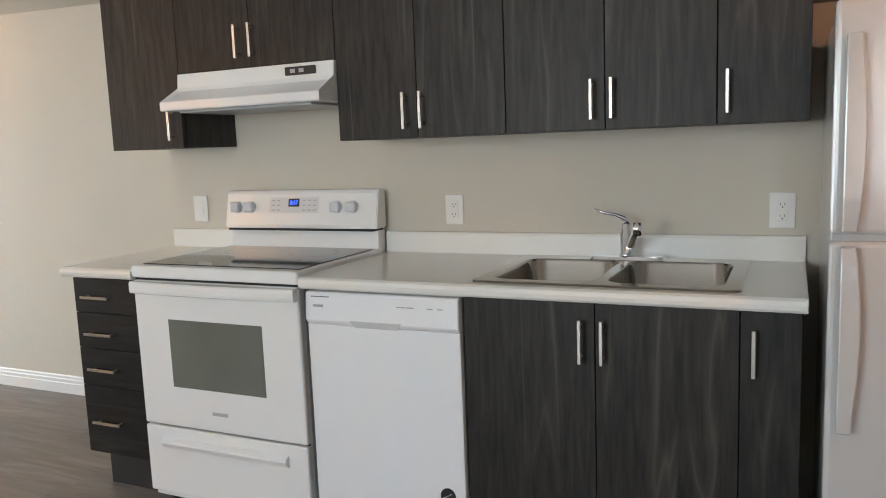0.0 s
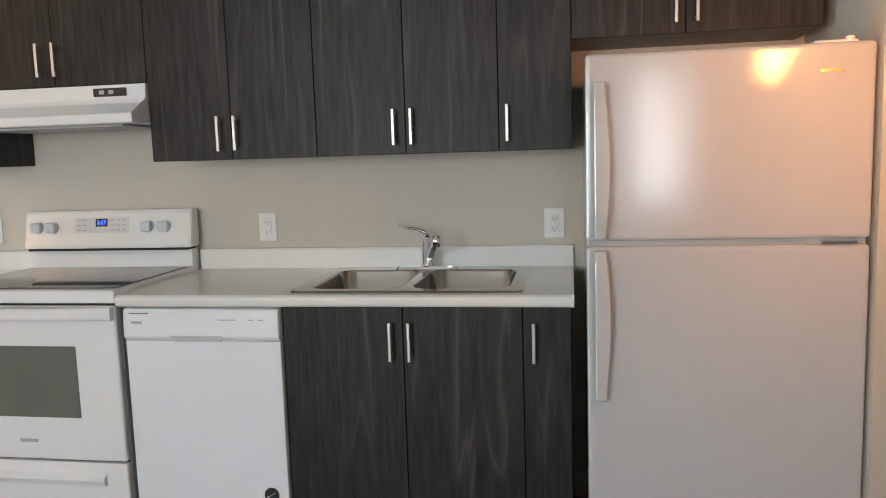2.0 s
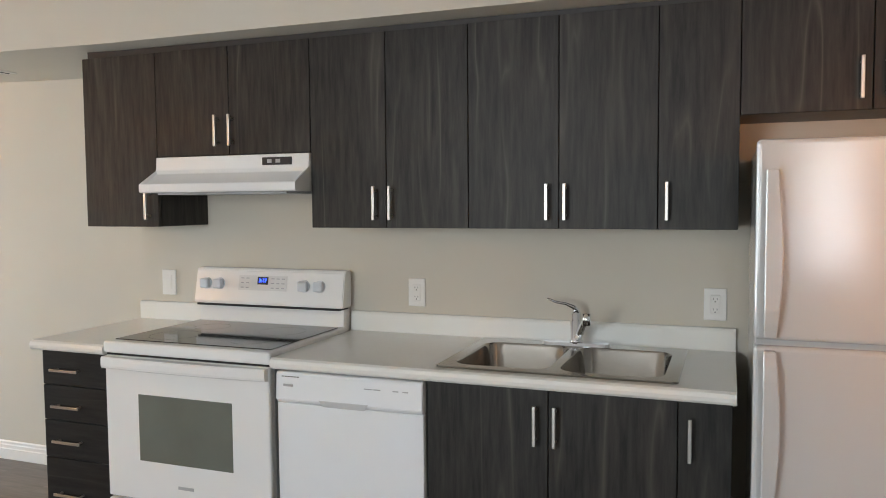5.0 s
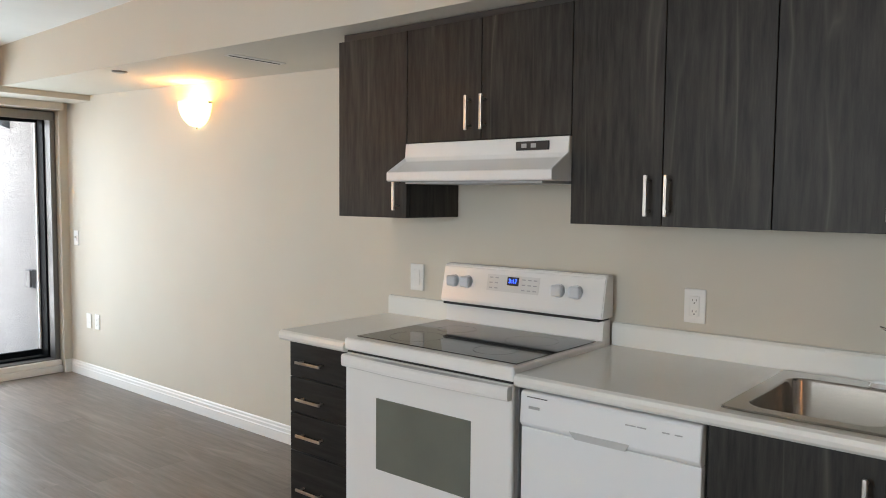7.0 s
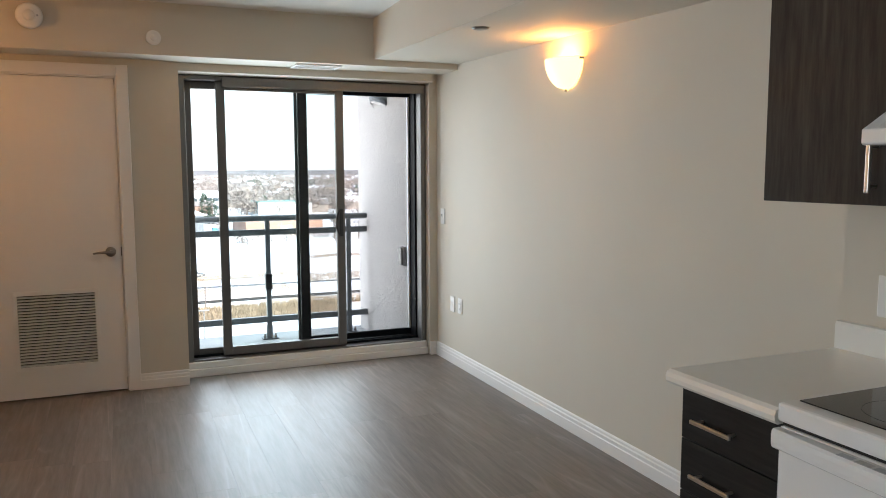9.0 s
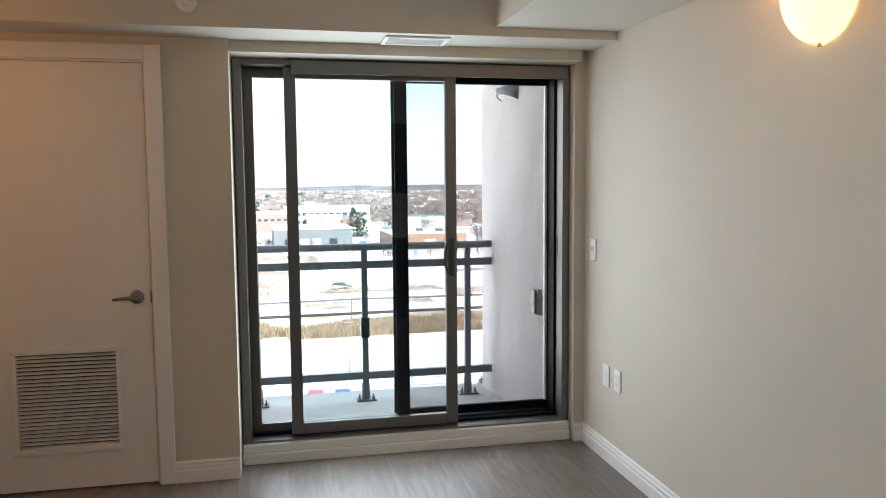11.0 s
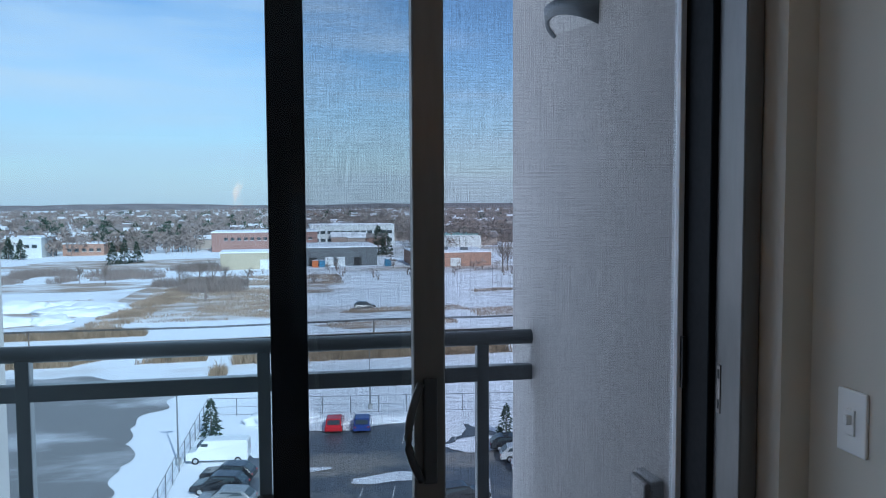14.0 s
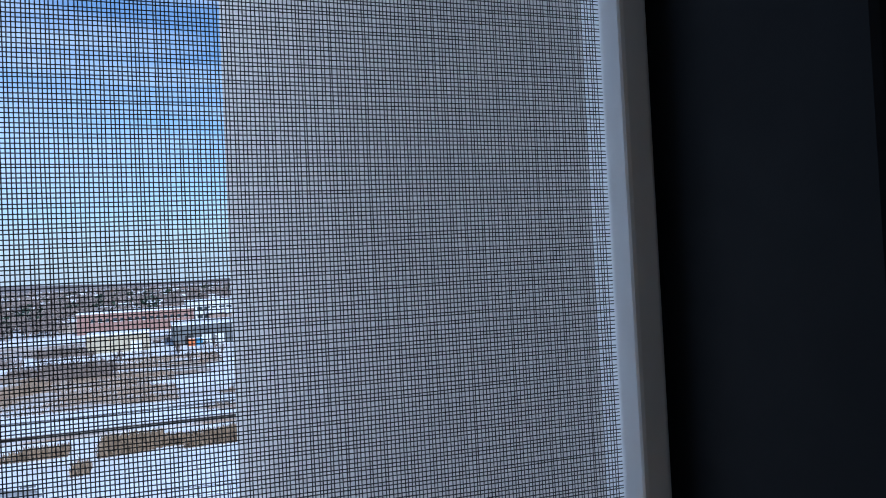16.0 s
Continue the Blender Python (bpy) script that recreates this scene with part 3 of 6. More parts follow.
part("filter_panel", B(HX0 + 0.06, -0.40, 1.510, HX1 - 0.06, -0.08, 1.5175), M_GREYPL, hood, "grey mesh grease filter")
bm = bmesh.new()
box(bm, 0.915, -0.3475, 1.622, 1.045, -0.337, 1.652, bevel=0.002)
sp = part("switch_panel", bm, M_BLACK, hood, "black switch panel")
for xx in (0.940, 0.978):
    part("switch", B(xx, -0.3495, 1.630, xx + 0.020, -0.3474, 1.644), M_GREYPL, sp)

# counter with backsplash: the strip beside the range and the long run over sink
CZ = 0.932
SX0, SX1, SY0, SY1 = 1.725, 2.495, -0.595, -0.045


def counter(x0, x1, hole=None):
    ct = thing("countertop", ((x0 + x1) / 2, -0.3, CZ - 0.038), "white laminate countertop with rounded front edge and backsplash", "countertop")
    bm = bmesh.new()
    zl = CZ - 0.038
    nose = [(-0.600, zl), (-0.636, zl), (-0.643, CZ - 0.030), (-0.645, CZ - 0.018), (-0.641, CZ - 0.006), (-0.630, CZ), (-0.600, CZ)]
    hx0, hx1, hy0, hy1 = hole or (x0 + (x1 - x0) / 3, x1 - (x1 - x0) / 3, -0.4, -0.2)
    xs, ys = (x0, hx0, hx1, x1), (-0.600, hy0, hy1, -0.002)

    def quad(*pts):
        bm.faces.new([bm.verts.new(p) for p in pts])
    for a in range(3):
        xa, xb = xs[a], xs[a + 1]
        for (ya, za), (yb, zb) in zip(nose, nose[1:]):
            quad((xa, ya, za), (xb, ya, za), (xb, yb, zb), (xa, yb, zb))
        quad((xa, ys[3], zl), (xb, ys[3], zl), (xb, ys[3], CZ), (xa, ys[3], CZ))
        for b in range(3):
            ya, yb = ys[b], ys[b + 1]
            if hole and a == 1 and b == 1:
                for p, q in (((xa, ya), (xb, ya)), ((xb, ya), (xb, yb)), ((xb, yb), (xa, yb)), ((xa, yb), (xa, ya))):
                    quad((*p, zl), (*q, zl), (*q, CZ), (*p, CZ))
                continue
            for z in (zl, CZ):
                quad((xa, ya, z), (xb, ya, z), (xb, yb, z), (xa, yb, z))
    for x in (x0, x1):
        bm.faces.new([bm.verts.new((x, y, z)) for y, z in nose])
        for b in range(3):
            quad((x, ys[b], zl), (x, ys[b + 1], zl), (x, ys[b + 1], CZ), (x, ys[b], CZ))
    bmesh.ops.remove_doubles(bm, verts=bm.verts[:], dist=0.00001)
    bmesh.ops.recalc_face_normals(bm, faces=bm.faces[:])
    part("worktop", bm, M_COUNTER, ct)
    bm = bmesh.new()
    prism(bm, [(-0.002, CZ), (-0.022, CZ), (-0.022, CZ + 0.072), (-0.018, CZ + 0.081), (-0.002, CZ + 0.083)], "x", x0, x1)
    part("backsplash", bm, M_COUNTER, ct)
    return ct


counter(0.0, 0.374)
counter(1.126, 2.655, (SX0 + 0.025, SX1 - 0.025, SY0 + 0.025, SY1 - 0.07))

# drawer base
BF = -0.61
db = thing("drawer_cabinet", (0.2, -0.3, 0), "dark wood-grain base cabinet with four drawers", "kitchen cabinet")
part("body", B(0.030, BF + 0.021, 0.165, 0.372, -0.003, CZ - 0.039), M_CAB, db)
part("toe_kick", B(0.034, -0.52, 0.0, 0.372, -0.05, 0.165), M_CABIN, db)
for z0, z1, zh in ((0.750, 0.886, 0.815), (0.606, 0.747, 0.668), (0.452, 0.603, 0.525), (0.172, 0.449, 0.308)):
    d = part("drawer_front", B(0.029, BF, z0, 0.372, BF + 0.019, z1, bevel=0.0012, seg=1), M_CABX, db)
    pull_h(d, 0.094, 0.236, zh, BF)

# range
rg = thing("kitchen_range", (0.75, -0.33, 0), "white freestanding electric range with black glass cooktop", "range")
RX0, RX1 = 0.382, 1.120
part("body", B(RX0 + 0.004, -0.615, 0.05, RX1 - 0.004, -0.02, 0.90), M_APPL, rg)
part("side_panel", B(RX1 - 0.004, -0.60, 0.06, RX1 - 0.001, -0.03, 0.90), M_GREYPL, rg, "grey side panel")
part("cooktop_frame", B(RX0 - 0.004, -0.643, 0.905, RX1 + 0.004, -0.06, 0.950, bevel=0.008), M_APPL, rg)
cook = part("cooktop_glass", B(RX0 + 0.016, -0.598, 0.950, RX1 - 0.016, -0.100, 0.953, bevel=0.001, seg=1), M_COOK, rg, "black ceramic glass cooktop")
M_RING = mat("cooktop_ring_print", (0.016, 0.016, 0.017), 0.2, var=0.1)
for cx, cy, rr in ((0.58, -0.24, 0.075), (0.93, -0.25, 0.095), (0.57, -0.46, 0.10), (0.93, -0.47, 0.075)):
    bm = bmesh.new()
    n = 40
    ri = [bm.verts.new((cx + (rr - 0.0015) * math.cos(2 * math.pi * k / n), cy + (rr - 0.0015) * math.sin(2 * math.pi * k / n), 0.9534)) for k in range(n)]
    ro = [bm.verts.new((cx + rr * math.cos(2 * math.pi * k / n), cy + rr * math.sin(2 * math.pi * k / n), 0.9534)) for k in range(n)]
    for k in range(n):
        bm.faces.new((ri[k], ro[k], ro[(k + 1) % n], ri[(k + 1) % n]))
    part("burner_ring", bm, M_RING, cook)
od = part("oven_door", B(RX0, -0.640, 0.345, RX1, -0.6165, 0.896, bevel=0.007), M_APPL, rg)
part("oven_window", B(0.540, -0.6420, 0.500, 0.962, -0.636, 0.755, bevel=0.001, seg=1), M_OVENGLASS, od, "greenish grey oven window")
bm = bmesh.new()
rows_ = []
for k in range(25):
    u = k / 24
    out = 0.026 + 0.016 * math.sin(math.pi * u)
    x = RX0 + 0.003 + (RX1 - RX0 - 0.006) * u
    rows_.append([bm.verts.new((x, -0.6385 - out * f, z)) for f, z in ((0.0, 0.893), (0.80, 0.893), (0.96, 0.888), (1.0, 0.878), (1.0, 0.862), (0.94, 0.853), (0.80, 0.849), (0.0, 0.849))])
for r0, r1 in zip(rows_, rows_[1:]):
    for k in range(8):
        bm.faces.new((r0[k], r0[(k + 1) % 8], r1[(k + 1) % 8], r1[k]))
bm.faces.new(rows_[0])
bm.faces.new(rows_[-1])
bmesh.ops.recalc_face_normals(bm, faces=bm.faces[:])
part("oven_handle", bm, M_APPL, od, "white full-width bar handle")
for k in range(9):
    part("vent_slot", B(0.555 + k * 0.042, -0.6395 - 0.024 - 0.008 * math.sin(math.pi * (k + 3) / 14), 0.8925, 0.588 + k * 0.042, -0.650, 0.8938), M_GREYPL, od, "grey vent slot in the handle's top")
part("badge", B(0.715, -0.6425, 0.408, 0.785, -0.639, 0.420, bevel=0.001, seg=1), M_GREYPL, od, "small grey oval badge")
dr = part("storage_drawer", B(RX0, -0.640, 0.075, RX1, -0.6165, 0.338, bevel=0.006), M_APPL, rg)
bm = bmesh.new()
prism(bm, [(-0.639, 0.300), (-0.657, 0.292), (-0.661, 0.280), (-0.653, 0.262), (-0.639, 0.255)], "x", RX0 + 0.09, RX1 - 0.08)
part("drawer_grip", bm, M_APPL, dr, "raised white grip")
for fx in (RX0 + 0.06, RX1 - 0.06):
    for fy in (-0.58, -0.08):
        bm = bmesh.new()
        cyl(bm, (fx, fy, 0), (fx, fy, 0.05), 0.018, None, 10)
        part("foot", bm, M_BLACK, rg)
# two dark strips paint the shade above and below the oven door
part("door_gap", B(RX0 + 0.003, -0.622, 0.3385, RX1 - 0.003, -0.614, 0.3445), M_DARKGAP, rg, "dark strip painting the shade under the oven door")
part("door_gap", B(RX0 + 0.003, -0.630, 0.8965, RX1 - 0.003, -0.614, 0.9045), M_DARKGAP, rg, "dark strip painting the shade under the cooktop")
bm = bmesh.new()
prism(bm, [(-0.018, 0.905), (-0.075, 0.945), (-0.070, 1.022), (-0.018, 1.022)], "x", RX0 + 0.006, RX1 - 0.004)
part("lower_backguard", bm, M_APPL, rg)
# black strip paints the vent gap's shade, brought forward to show
part("backguard_gap", B(RX0 + 0.010, -0.0985, 1.0215, RX1 - 0.010, -0.02, 1.0305), M_DARKGAP, rg, "black strip painting the shade in the vent gap")
bm = bmesh.new()
prism(bm, [(-0.018, 1.031), (-0.098, 1.031), (-0.100, 1.040), (-0.072, 1.178), (-0.062, 1.187), (-0.018, 1.187)], "x", RX0 - 0.006, RX1 + 0.006)
bmesh.ops.bevel(bm, geom=bm.edges[:], offset=0.004, segments=2, affect='EDGES')
bg = part("control_panel", bm, M_APPL, rg)


def guard(x, z, out=0.0):
    """A place on the sloping front of the control panel."""
    t = (z - 1.040) / 0.138
    return Vector((x, -0.100 + 0.028 * t - out, z))


for kx in (0.436, 0.506, 0.937, 1.012):
    bm = bmesh.new()
    c = guard(kx, 1.118)
    cyl(bm, c + Vector((0, 0.004, 0)), c + Vector((0, -0.006, 0.0012)), 0.027, 0.026, 24)
    box(bm, kx - 0.023, c.y - 0.027, c.z - 0.020, kx + 0.023, c.y - 0.004, c.z + 0.023, bevel=0.008, seg=3)
    part("knob", bm, M_KNOB, bg, "pale grey control knob")
bm = bmesh.new()
prism(bm, [(guard(0, 1.094).y + 0.003, 1.094), (guard(0, 1.094).y - 0.001, 1.094), (guard(0, 1.158).y - 0.001, 1.158), (guard(0, 1.158).y + 0.003, 1.158)], "x", 0.606, 0.850)
part("keypad", bm, mat("keypad_film", (0.70, 0.70, 0.69), 0.35, var=0.02), bg, "pale grey keypad")
bm = bmesh.new()
prism(bm, [(guard(0, 1.122).y + 0.003, 1.120), (guard(0, 1.122).y - 0.002, 1.120), (guard(0, 1.152).y - 0.002, 1.153), (guard(0, 1.152).y + 0.003, 1.153)], "x", 0.702, 0.756)
disp = part("clock_display", bm, M_BLACK, bg, "dark clock display with blue digits")


def text(name, body, size, m, material, parent, label=""):
    cu = bpy.data.curves.new(name, 'FONT')
    cu.body, cu.size, cu.extrude = body, size, 0.0002
    cu.align_x, cu.align_y = 'CENTER', 'CENTER'
    tmp = bpy.data.objects.new(name, cu)
    scene.collection.objects.link(tmp)
    me = bpy.data.meshes.new_from_object(tmp.evaluated_get(bpy.context.evaluated_depsgraph_get()))
    bpy.data.objects.remove(tmp)
    me.transform(m)
    me.materials.clear()
    me.materials.append(material)
    ob = new(name, me)
    ob.parent = parent
    if parent.parent is None:
        ob.matrix_parent_inverse = parent.matrix_basis.inverted()
    return tagged(ob, label)


text("clock_digits", "3:17", 0.024, pose(0.729, guard(0, 1.1365).y - 0.0035, 1.1365, 79, 0, 0), M_LED, disp, "blue glowing digits")
bm = bmesh.new()
for r in range(3):
    for c in range(3):
        for xs in (0.618, 0.772):
            if xs < 0.7 and c == 2:
                continue
            px, pz = xs + c * 0.026, 1.104 + r * 0.020
            g = guard(px, pz, 0.0016)
            part("key_mark", B(px, g.y - 0.0004, pz, px + 0.015, g.y + 0.0006, pz + 0.004), M_GREYPL, bg, "small grey key mark")

# dishwasher
dw = thing("dishwasher", (1.42, -0.33, 0), "white built-in dishwasher with round badge", "dishwasher")
DX0, DX1 = 1.146, 1.700
part("body", B(DX0 + 0.004, -0.60, 0.14, DX1 - 0.004, -0.03, 0.892), M_GREYPL, dw)
part("door", B(DX0, -0.6280, 0.150, DX1, -0.602, 0.7755, bevel=0.003), M_DW, dw)
bm = bmesh.new()
prism(bm, [(-0.602, 0.776), (-0.6280, 0.776), (-0.6400, 0.790), (-0.6340, 0.880), (-0.6260, 0.886), (-0.602, 0.886)], "x", DX0, DX1)
bmesh.ops.bevel(bm, geom=bm.edges[:], offset=0.003, segments=1, affect='EDGES')
cp = part("control_panel", bm, M_DW, dw)
bm = bmesh.new()
lip = [(1.318, 0.796), (1.505, 0.796), (1.490, 0.774), (1.333, 0.774)]
near = [bm.verts.new((x, -0.6425 if z > 0.78 else -0.6365, z)) for x, z in lip]
back = [bm.verts.new((x, -0.630, z)) for x, z in lip]
bm.faces.new(near)
bm.faces.new(back)
for k in range(4):
    bm.faces.new((near[k], near[(k + 1) % 4], back[(k + 1) % 4], back[k]))
bmesh.ops.recalc_face_normals(bm, faces=bm.faces[:])
part("grip", bm, M_GRIP, cp, "pale grey pocket grip")
part("badge", B(1.178, -0.6395, 0.836, 1.215, -0.6350, 0.844), M_GREYPL, cp, "small grey badge")
bm = bmesh.new()
for i in range(6):
    box(bm, 1.170 + i * 0.012, -0.6365, 0.8690, 1.179 + i * 0.012, -0.6330, 0.8715)
part("vent", bm, M_DARKGAP, cp, "row of small vent slots")
bm = bmesh.new()
for i, w in enumerate((0.03, 0.025, 0.0, 0.02, 0.02)):
    if w:
        part("key_mark", B(1.49 + i * 0.035, -0.6385, 0.848, 1.49 + i * 0.035 + w, -0.6350, 0.851), M_GREYPL, cp, "tiny grey control mark")
bm = bmesh.new()
cyl(bm, (1.640, -0.6280, 0.245), (1.640, -0.6300, 0.245), 0.026, None, 28)
bd = part("energy_sticker", bm, M_BLACK, dw, "round black and white sticker")
bm = bmesh.new()
for k in range(3):
    prism(bm, [(1.622 + k * 0.008, 0.234 + k * 0.004), (1.640 + k * 0.006, 0.243 + k * 0.004), (1.640 + k * 0.006, 0.247 + k * 0.004), (1.622 + k * 0.008, 0.238 + k * 0.004)], "y", -0.6305, -0.6295)
part("sticker_stripes", bm, M_PLASTIC, bd)
part("toe_panel", B(DX0 + 0.004, -0.555, 0.015, DX1 - 0.004, -0.545, 0.145), M_DW, dw)

# sink base and narrow base


def base_cab(x0, x1, seams, handles, label):
    c = thing("base_cabinet", ((x0 + x1) / 2, -0.3, 0), label, "kitchen cabinet", "base cabinets under the counter")
    part("body", B(x0 + 0.001, BF + 0.021, 0.165, x1 - 0.001, -0.003, CZ - 0.24), M_CAB, c)
    part("rail", B(x0 + 0.001, BF + 0.021, CZ - 0.24, x1 - 0.001, BF + 0.04, CZ - 0.039), M_CABIN, c)
    part("toe_kick", B(x0 + 0.001, -0.54, 0.0, x1 - 0.001, -0.52, 0.165), M_CABIN, c)
    # near-black backing stands for shade between the base doors
    part("shadow_gap", B(x0 + 0.004, BF + 0.0193, 0.17, x1 - 0.004, BF + 0.0207, 0.886), M_DARKGAP, c)
    xs = [x0] + seams + [x1]
    ds = [part("door", B(a + 0.0015, BF, 0.168, b - 0.0015, BF + 0.019, 0.888, bevel=0.0012, seg=1), M_CAB, c) for a, b in zip(xs, xs[1:])]
    for i, hx in handles:
        pull_v(ds[i], hx, 0.716, 0.843, BF)


base_cab(1.706, 2.495, [2.110], [(0, 2.072), (1, 2.134)], "double-door dark wood-grain base cabinet under the sink")
base_cab(2.495, 2.645, [], [(0, 2.53)], "narrow dark wood-grain base cabinet beside the fridge")

# sink
sk = thing("kitchen_sink", (2.1, -0.3, CZ), "double-bowl stainless steel drop-in sink", "sink")


def rrect(x0, y0, x1, y1, r, n=5):
    pts = []
    for cx, cy, a0 in ((x1 - r, y1 - r, 0), (x0 + r, y1 - r, 90), (x0 + r, y0 + r, 180), (x1 - r, y0 + r, 270)):
        for k in range(n + 1):
            a = radians(a0 + 90 * k / n)
            pts.append((cx + r * math.cos(a), cy + r * math.sin(a)))
    return pts


bm = bmesh.new()
xm = 2.108
bowls = ((SX0 + 0.045, SY0 + 0.045, xm - 0.016, SY1 - 0.085), (xm + 0.016, SY0 + 0.045, SX1 - 0.045, SY1 - 0.085))
ys = [SY0 + 0.004, SY0 + 0.045, SY1 - 0.085, SY1 - 0.004]
xs = [SX0 + 0.004, bowls[0][0], bowls[0][2], bowls[1][0], bowls[1][2], SX1 - 0.004]
zt = CZ + 0.006
for i in range(5):
    for j in range(3):
        if j == 1 and i in (1, 3):
            continue
        bm.faces.new([bm.verts.new((x, y, zt)) for x, y in ((xs[i], ys[j]), (xs[i + 1], ys[j]), (xs[i + 1], ys[j + 1]), (xs[i], ys[j + 1]))])
# corner fillets of the deck round each bowl
for (a, b, c, d) in bowls:
    for cx, cy, sx, sy in ((a, b, 1, 1), (c, b, -1, 1), (c, d, -1, -1), (a, d, 1, -1)):
        r = 0.06
        arc = [(cx + sx * (r - r * math.cos(math.pi / 2 * k / 5)), cy + sy * (r - r * math.sin(math.pi / 2 * k / 5))) for k in range(6)]
        f = bm.faces.new([bm.verts.new((cx, cy, zt))] + [bm.verts.new((x, y, zt)) for x, y in arc])
outer = rrect(SX0, SY0, SX1, SY1, 0.02)
o1 = [bm.verts.new((x, y, CZ + 0.0008)) for x, y in outer]
inn = rrect(SX0 + 0.004, SY0 + 0.004, SX1 - 0.004, SY1 - 0.004, 0.016)
o2 = [bm.verts.new((x, y, zt)) for x, y in inn]
for k in range(len(o1)):
    bm.faces.new((o1[k], o1[(k + 1) % len(o1)], o2[(k + 1) % len(o1)], o2[k]))
bmesh.ops.recalc_face_normals(bm, faces=bm.faces[:])
part("rim", bm, M_SINK, sk)
for (a, b, c, d) in bowls:
    bm = bmesh.new()
    levels = ((0.0, 0.0), (0.004, -0.008), (0.012, -0.150), (0.030, -0.172), (0.070, -0.178))
    rings = []
    for ins, dz in levels:
        rings.append([bm.verts.new((x, y, zt + dz)) for x, y in rrect(a + ins, b + ins, c - ins, d - ins, max(0.06 - ins * 0.2, 0.02))])
    for r0, r1 in zip(rings, rings[1:]):
        for k in range(len(r0)):
            bm.faces.new((r0[k], r0[(k + 1) % len(r0)], r1[(k + 1) % len(r0)], r1[k]))
    bm.faces.new(rings[-1])
    bmesh.ops.recalc_face_normals(bm, faces=bm.faces[:])
    for f in bm.faces:
        f.normal_flip()
    bw = part("bowl", bm, M_SINK, sk, "", True)
    bm = bmesh.new()
    cyl(bm, ((a + c) / 2, (b + d) / 2, zt - 0.178), ((a + c) / 2, (b + d) / 2, zt - 0.174), 0.045, 0.04, 24)
    part("drain", bm, M_CHROME, bw, "round chrome drain")

# faucet
fc = thing("kitchen_faucet", (2.10, -0.095, CZ + 0.006), "chrome single-lever kitchen faucet on the sink deck", "faucet")
fz, fx, fy = CZ + 0.006, 2.100, -0.095
bm = bmesh.new()
pl = rrect(fx - 0.130, fy - 0.028, fx + 0.130, fy + 0.028, 0.027)
lo = [bm.verts.new((x, y, fz)) for x, y in pl]
hi = [bm.verts.new((fx + (x - fx) * 0.96, fy + (y - fy) * 0.86, fz + 0.011)) for x, y in pl]
for k in range(len(lo)):
    bm.faces.new((lo[k], lo[(k + 1) % len(lo)], hi[(k + 1) % len(lo)], hi[k]))
bm.faces.new(hi)
bmesh.ops.recalc_face_normals(bm, faces=bm.faces[:])
part("deck_plate", bm, M_CHROME, fc)
bm = bmesh.new()
tube(bm, [(fx, fy, fz + 0.008), (fx, fy, fz + 0.018), (fx, fy, fz + 0.022), (fx, fy, fz + 0.090), (fx, fy, fz + 0.094), (fx, fy, fz + 0.118), (fx, fy, fz + 0.132)], [0.026, 0.026, 0.022, 0.022, 0.018, 0.018, 0.010], 20)
part("valve_body", bm, M_CHROME, fc, "", True)
bm = bmesh.new()
tube(bm, [(fx + 0.005, fy - 0.005, fz + 0.030), (fx + 0.028, fy - 0.06, fz + 0.062), (fx + 0.052, fy - 0.12, fz + 0.105), (fx + 0.066, fy - 0.160, fz + 0.126), (fx + 0.070, fy - 0.175, fz + 0.126)], [0.016, 0.015, 0.013, 0.0125, 0.011], 14)
cyl(bm, (fx + 0.066, fy - 0.165, fz + 0.102), (fx + 0.066, fy - 0.165, fz + 0.143), 0.0145, None, 16)
part("spout", bm, M_CHROME, fc, "", True)
bm = bmesh.new()
tube(bm, [(fx + 0.004, fy, fz + 0.128), (fx - 0.010, fy - 0.004, fz + 0.142), (fx - 0.036, fy - 0.012, fz + 0.154), (fx - 0.070, fy - 0.022, fz + 0.160), (fx - 0.104, fy - 0.030, fz + 0.174)], [0.010, 0.009, 0.006, 0.005, 0.004], 12)
part("lever", bm, M_CHROME, fc, "", True)

# fridge
fg = thing("refrigerator", (3.03, -0.4, 0), "white top-freezer refrigerator with long white handles", "refrigerator")
GX0, GX1 = 2.690, 3.422
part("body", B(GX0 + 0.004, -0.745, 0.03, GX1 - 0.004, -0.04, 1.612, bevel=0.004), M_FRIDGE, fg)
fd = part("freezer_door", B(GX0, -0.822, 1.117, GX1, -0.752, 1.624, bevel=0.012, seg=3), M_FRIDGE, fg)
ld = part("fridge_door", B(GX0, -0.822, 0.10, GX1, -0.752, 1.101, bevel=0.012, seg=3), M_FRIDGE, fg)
part("gasket", B(GX0 + 0.006, -0.800, 1.100, GX1 - 0.006, -0.748, 1.118), M_GREYPL, fg, "grey gasket line between the doors")
part("base_grille", B(GX0 + 0.02, -0.77, 0.015, GX1 - 0.02, -0.745, 0.092), M_GREYPL, fg)


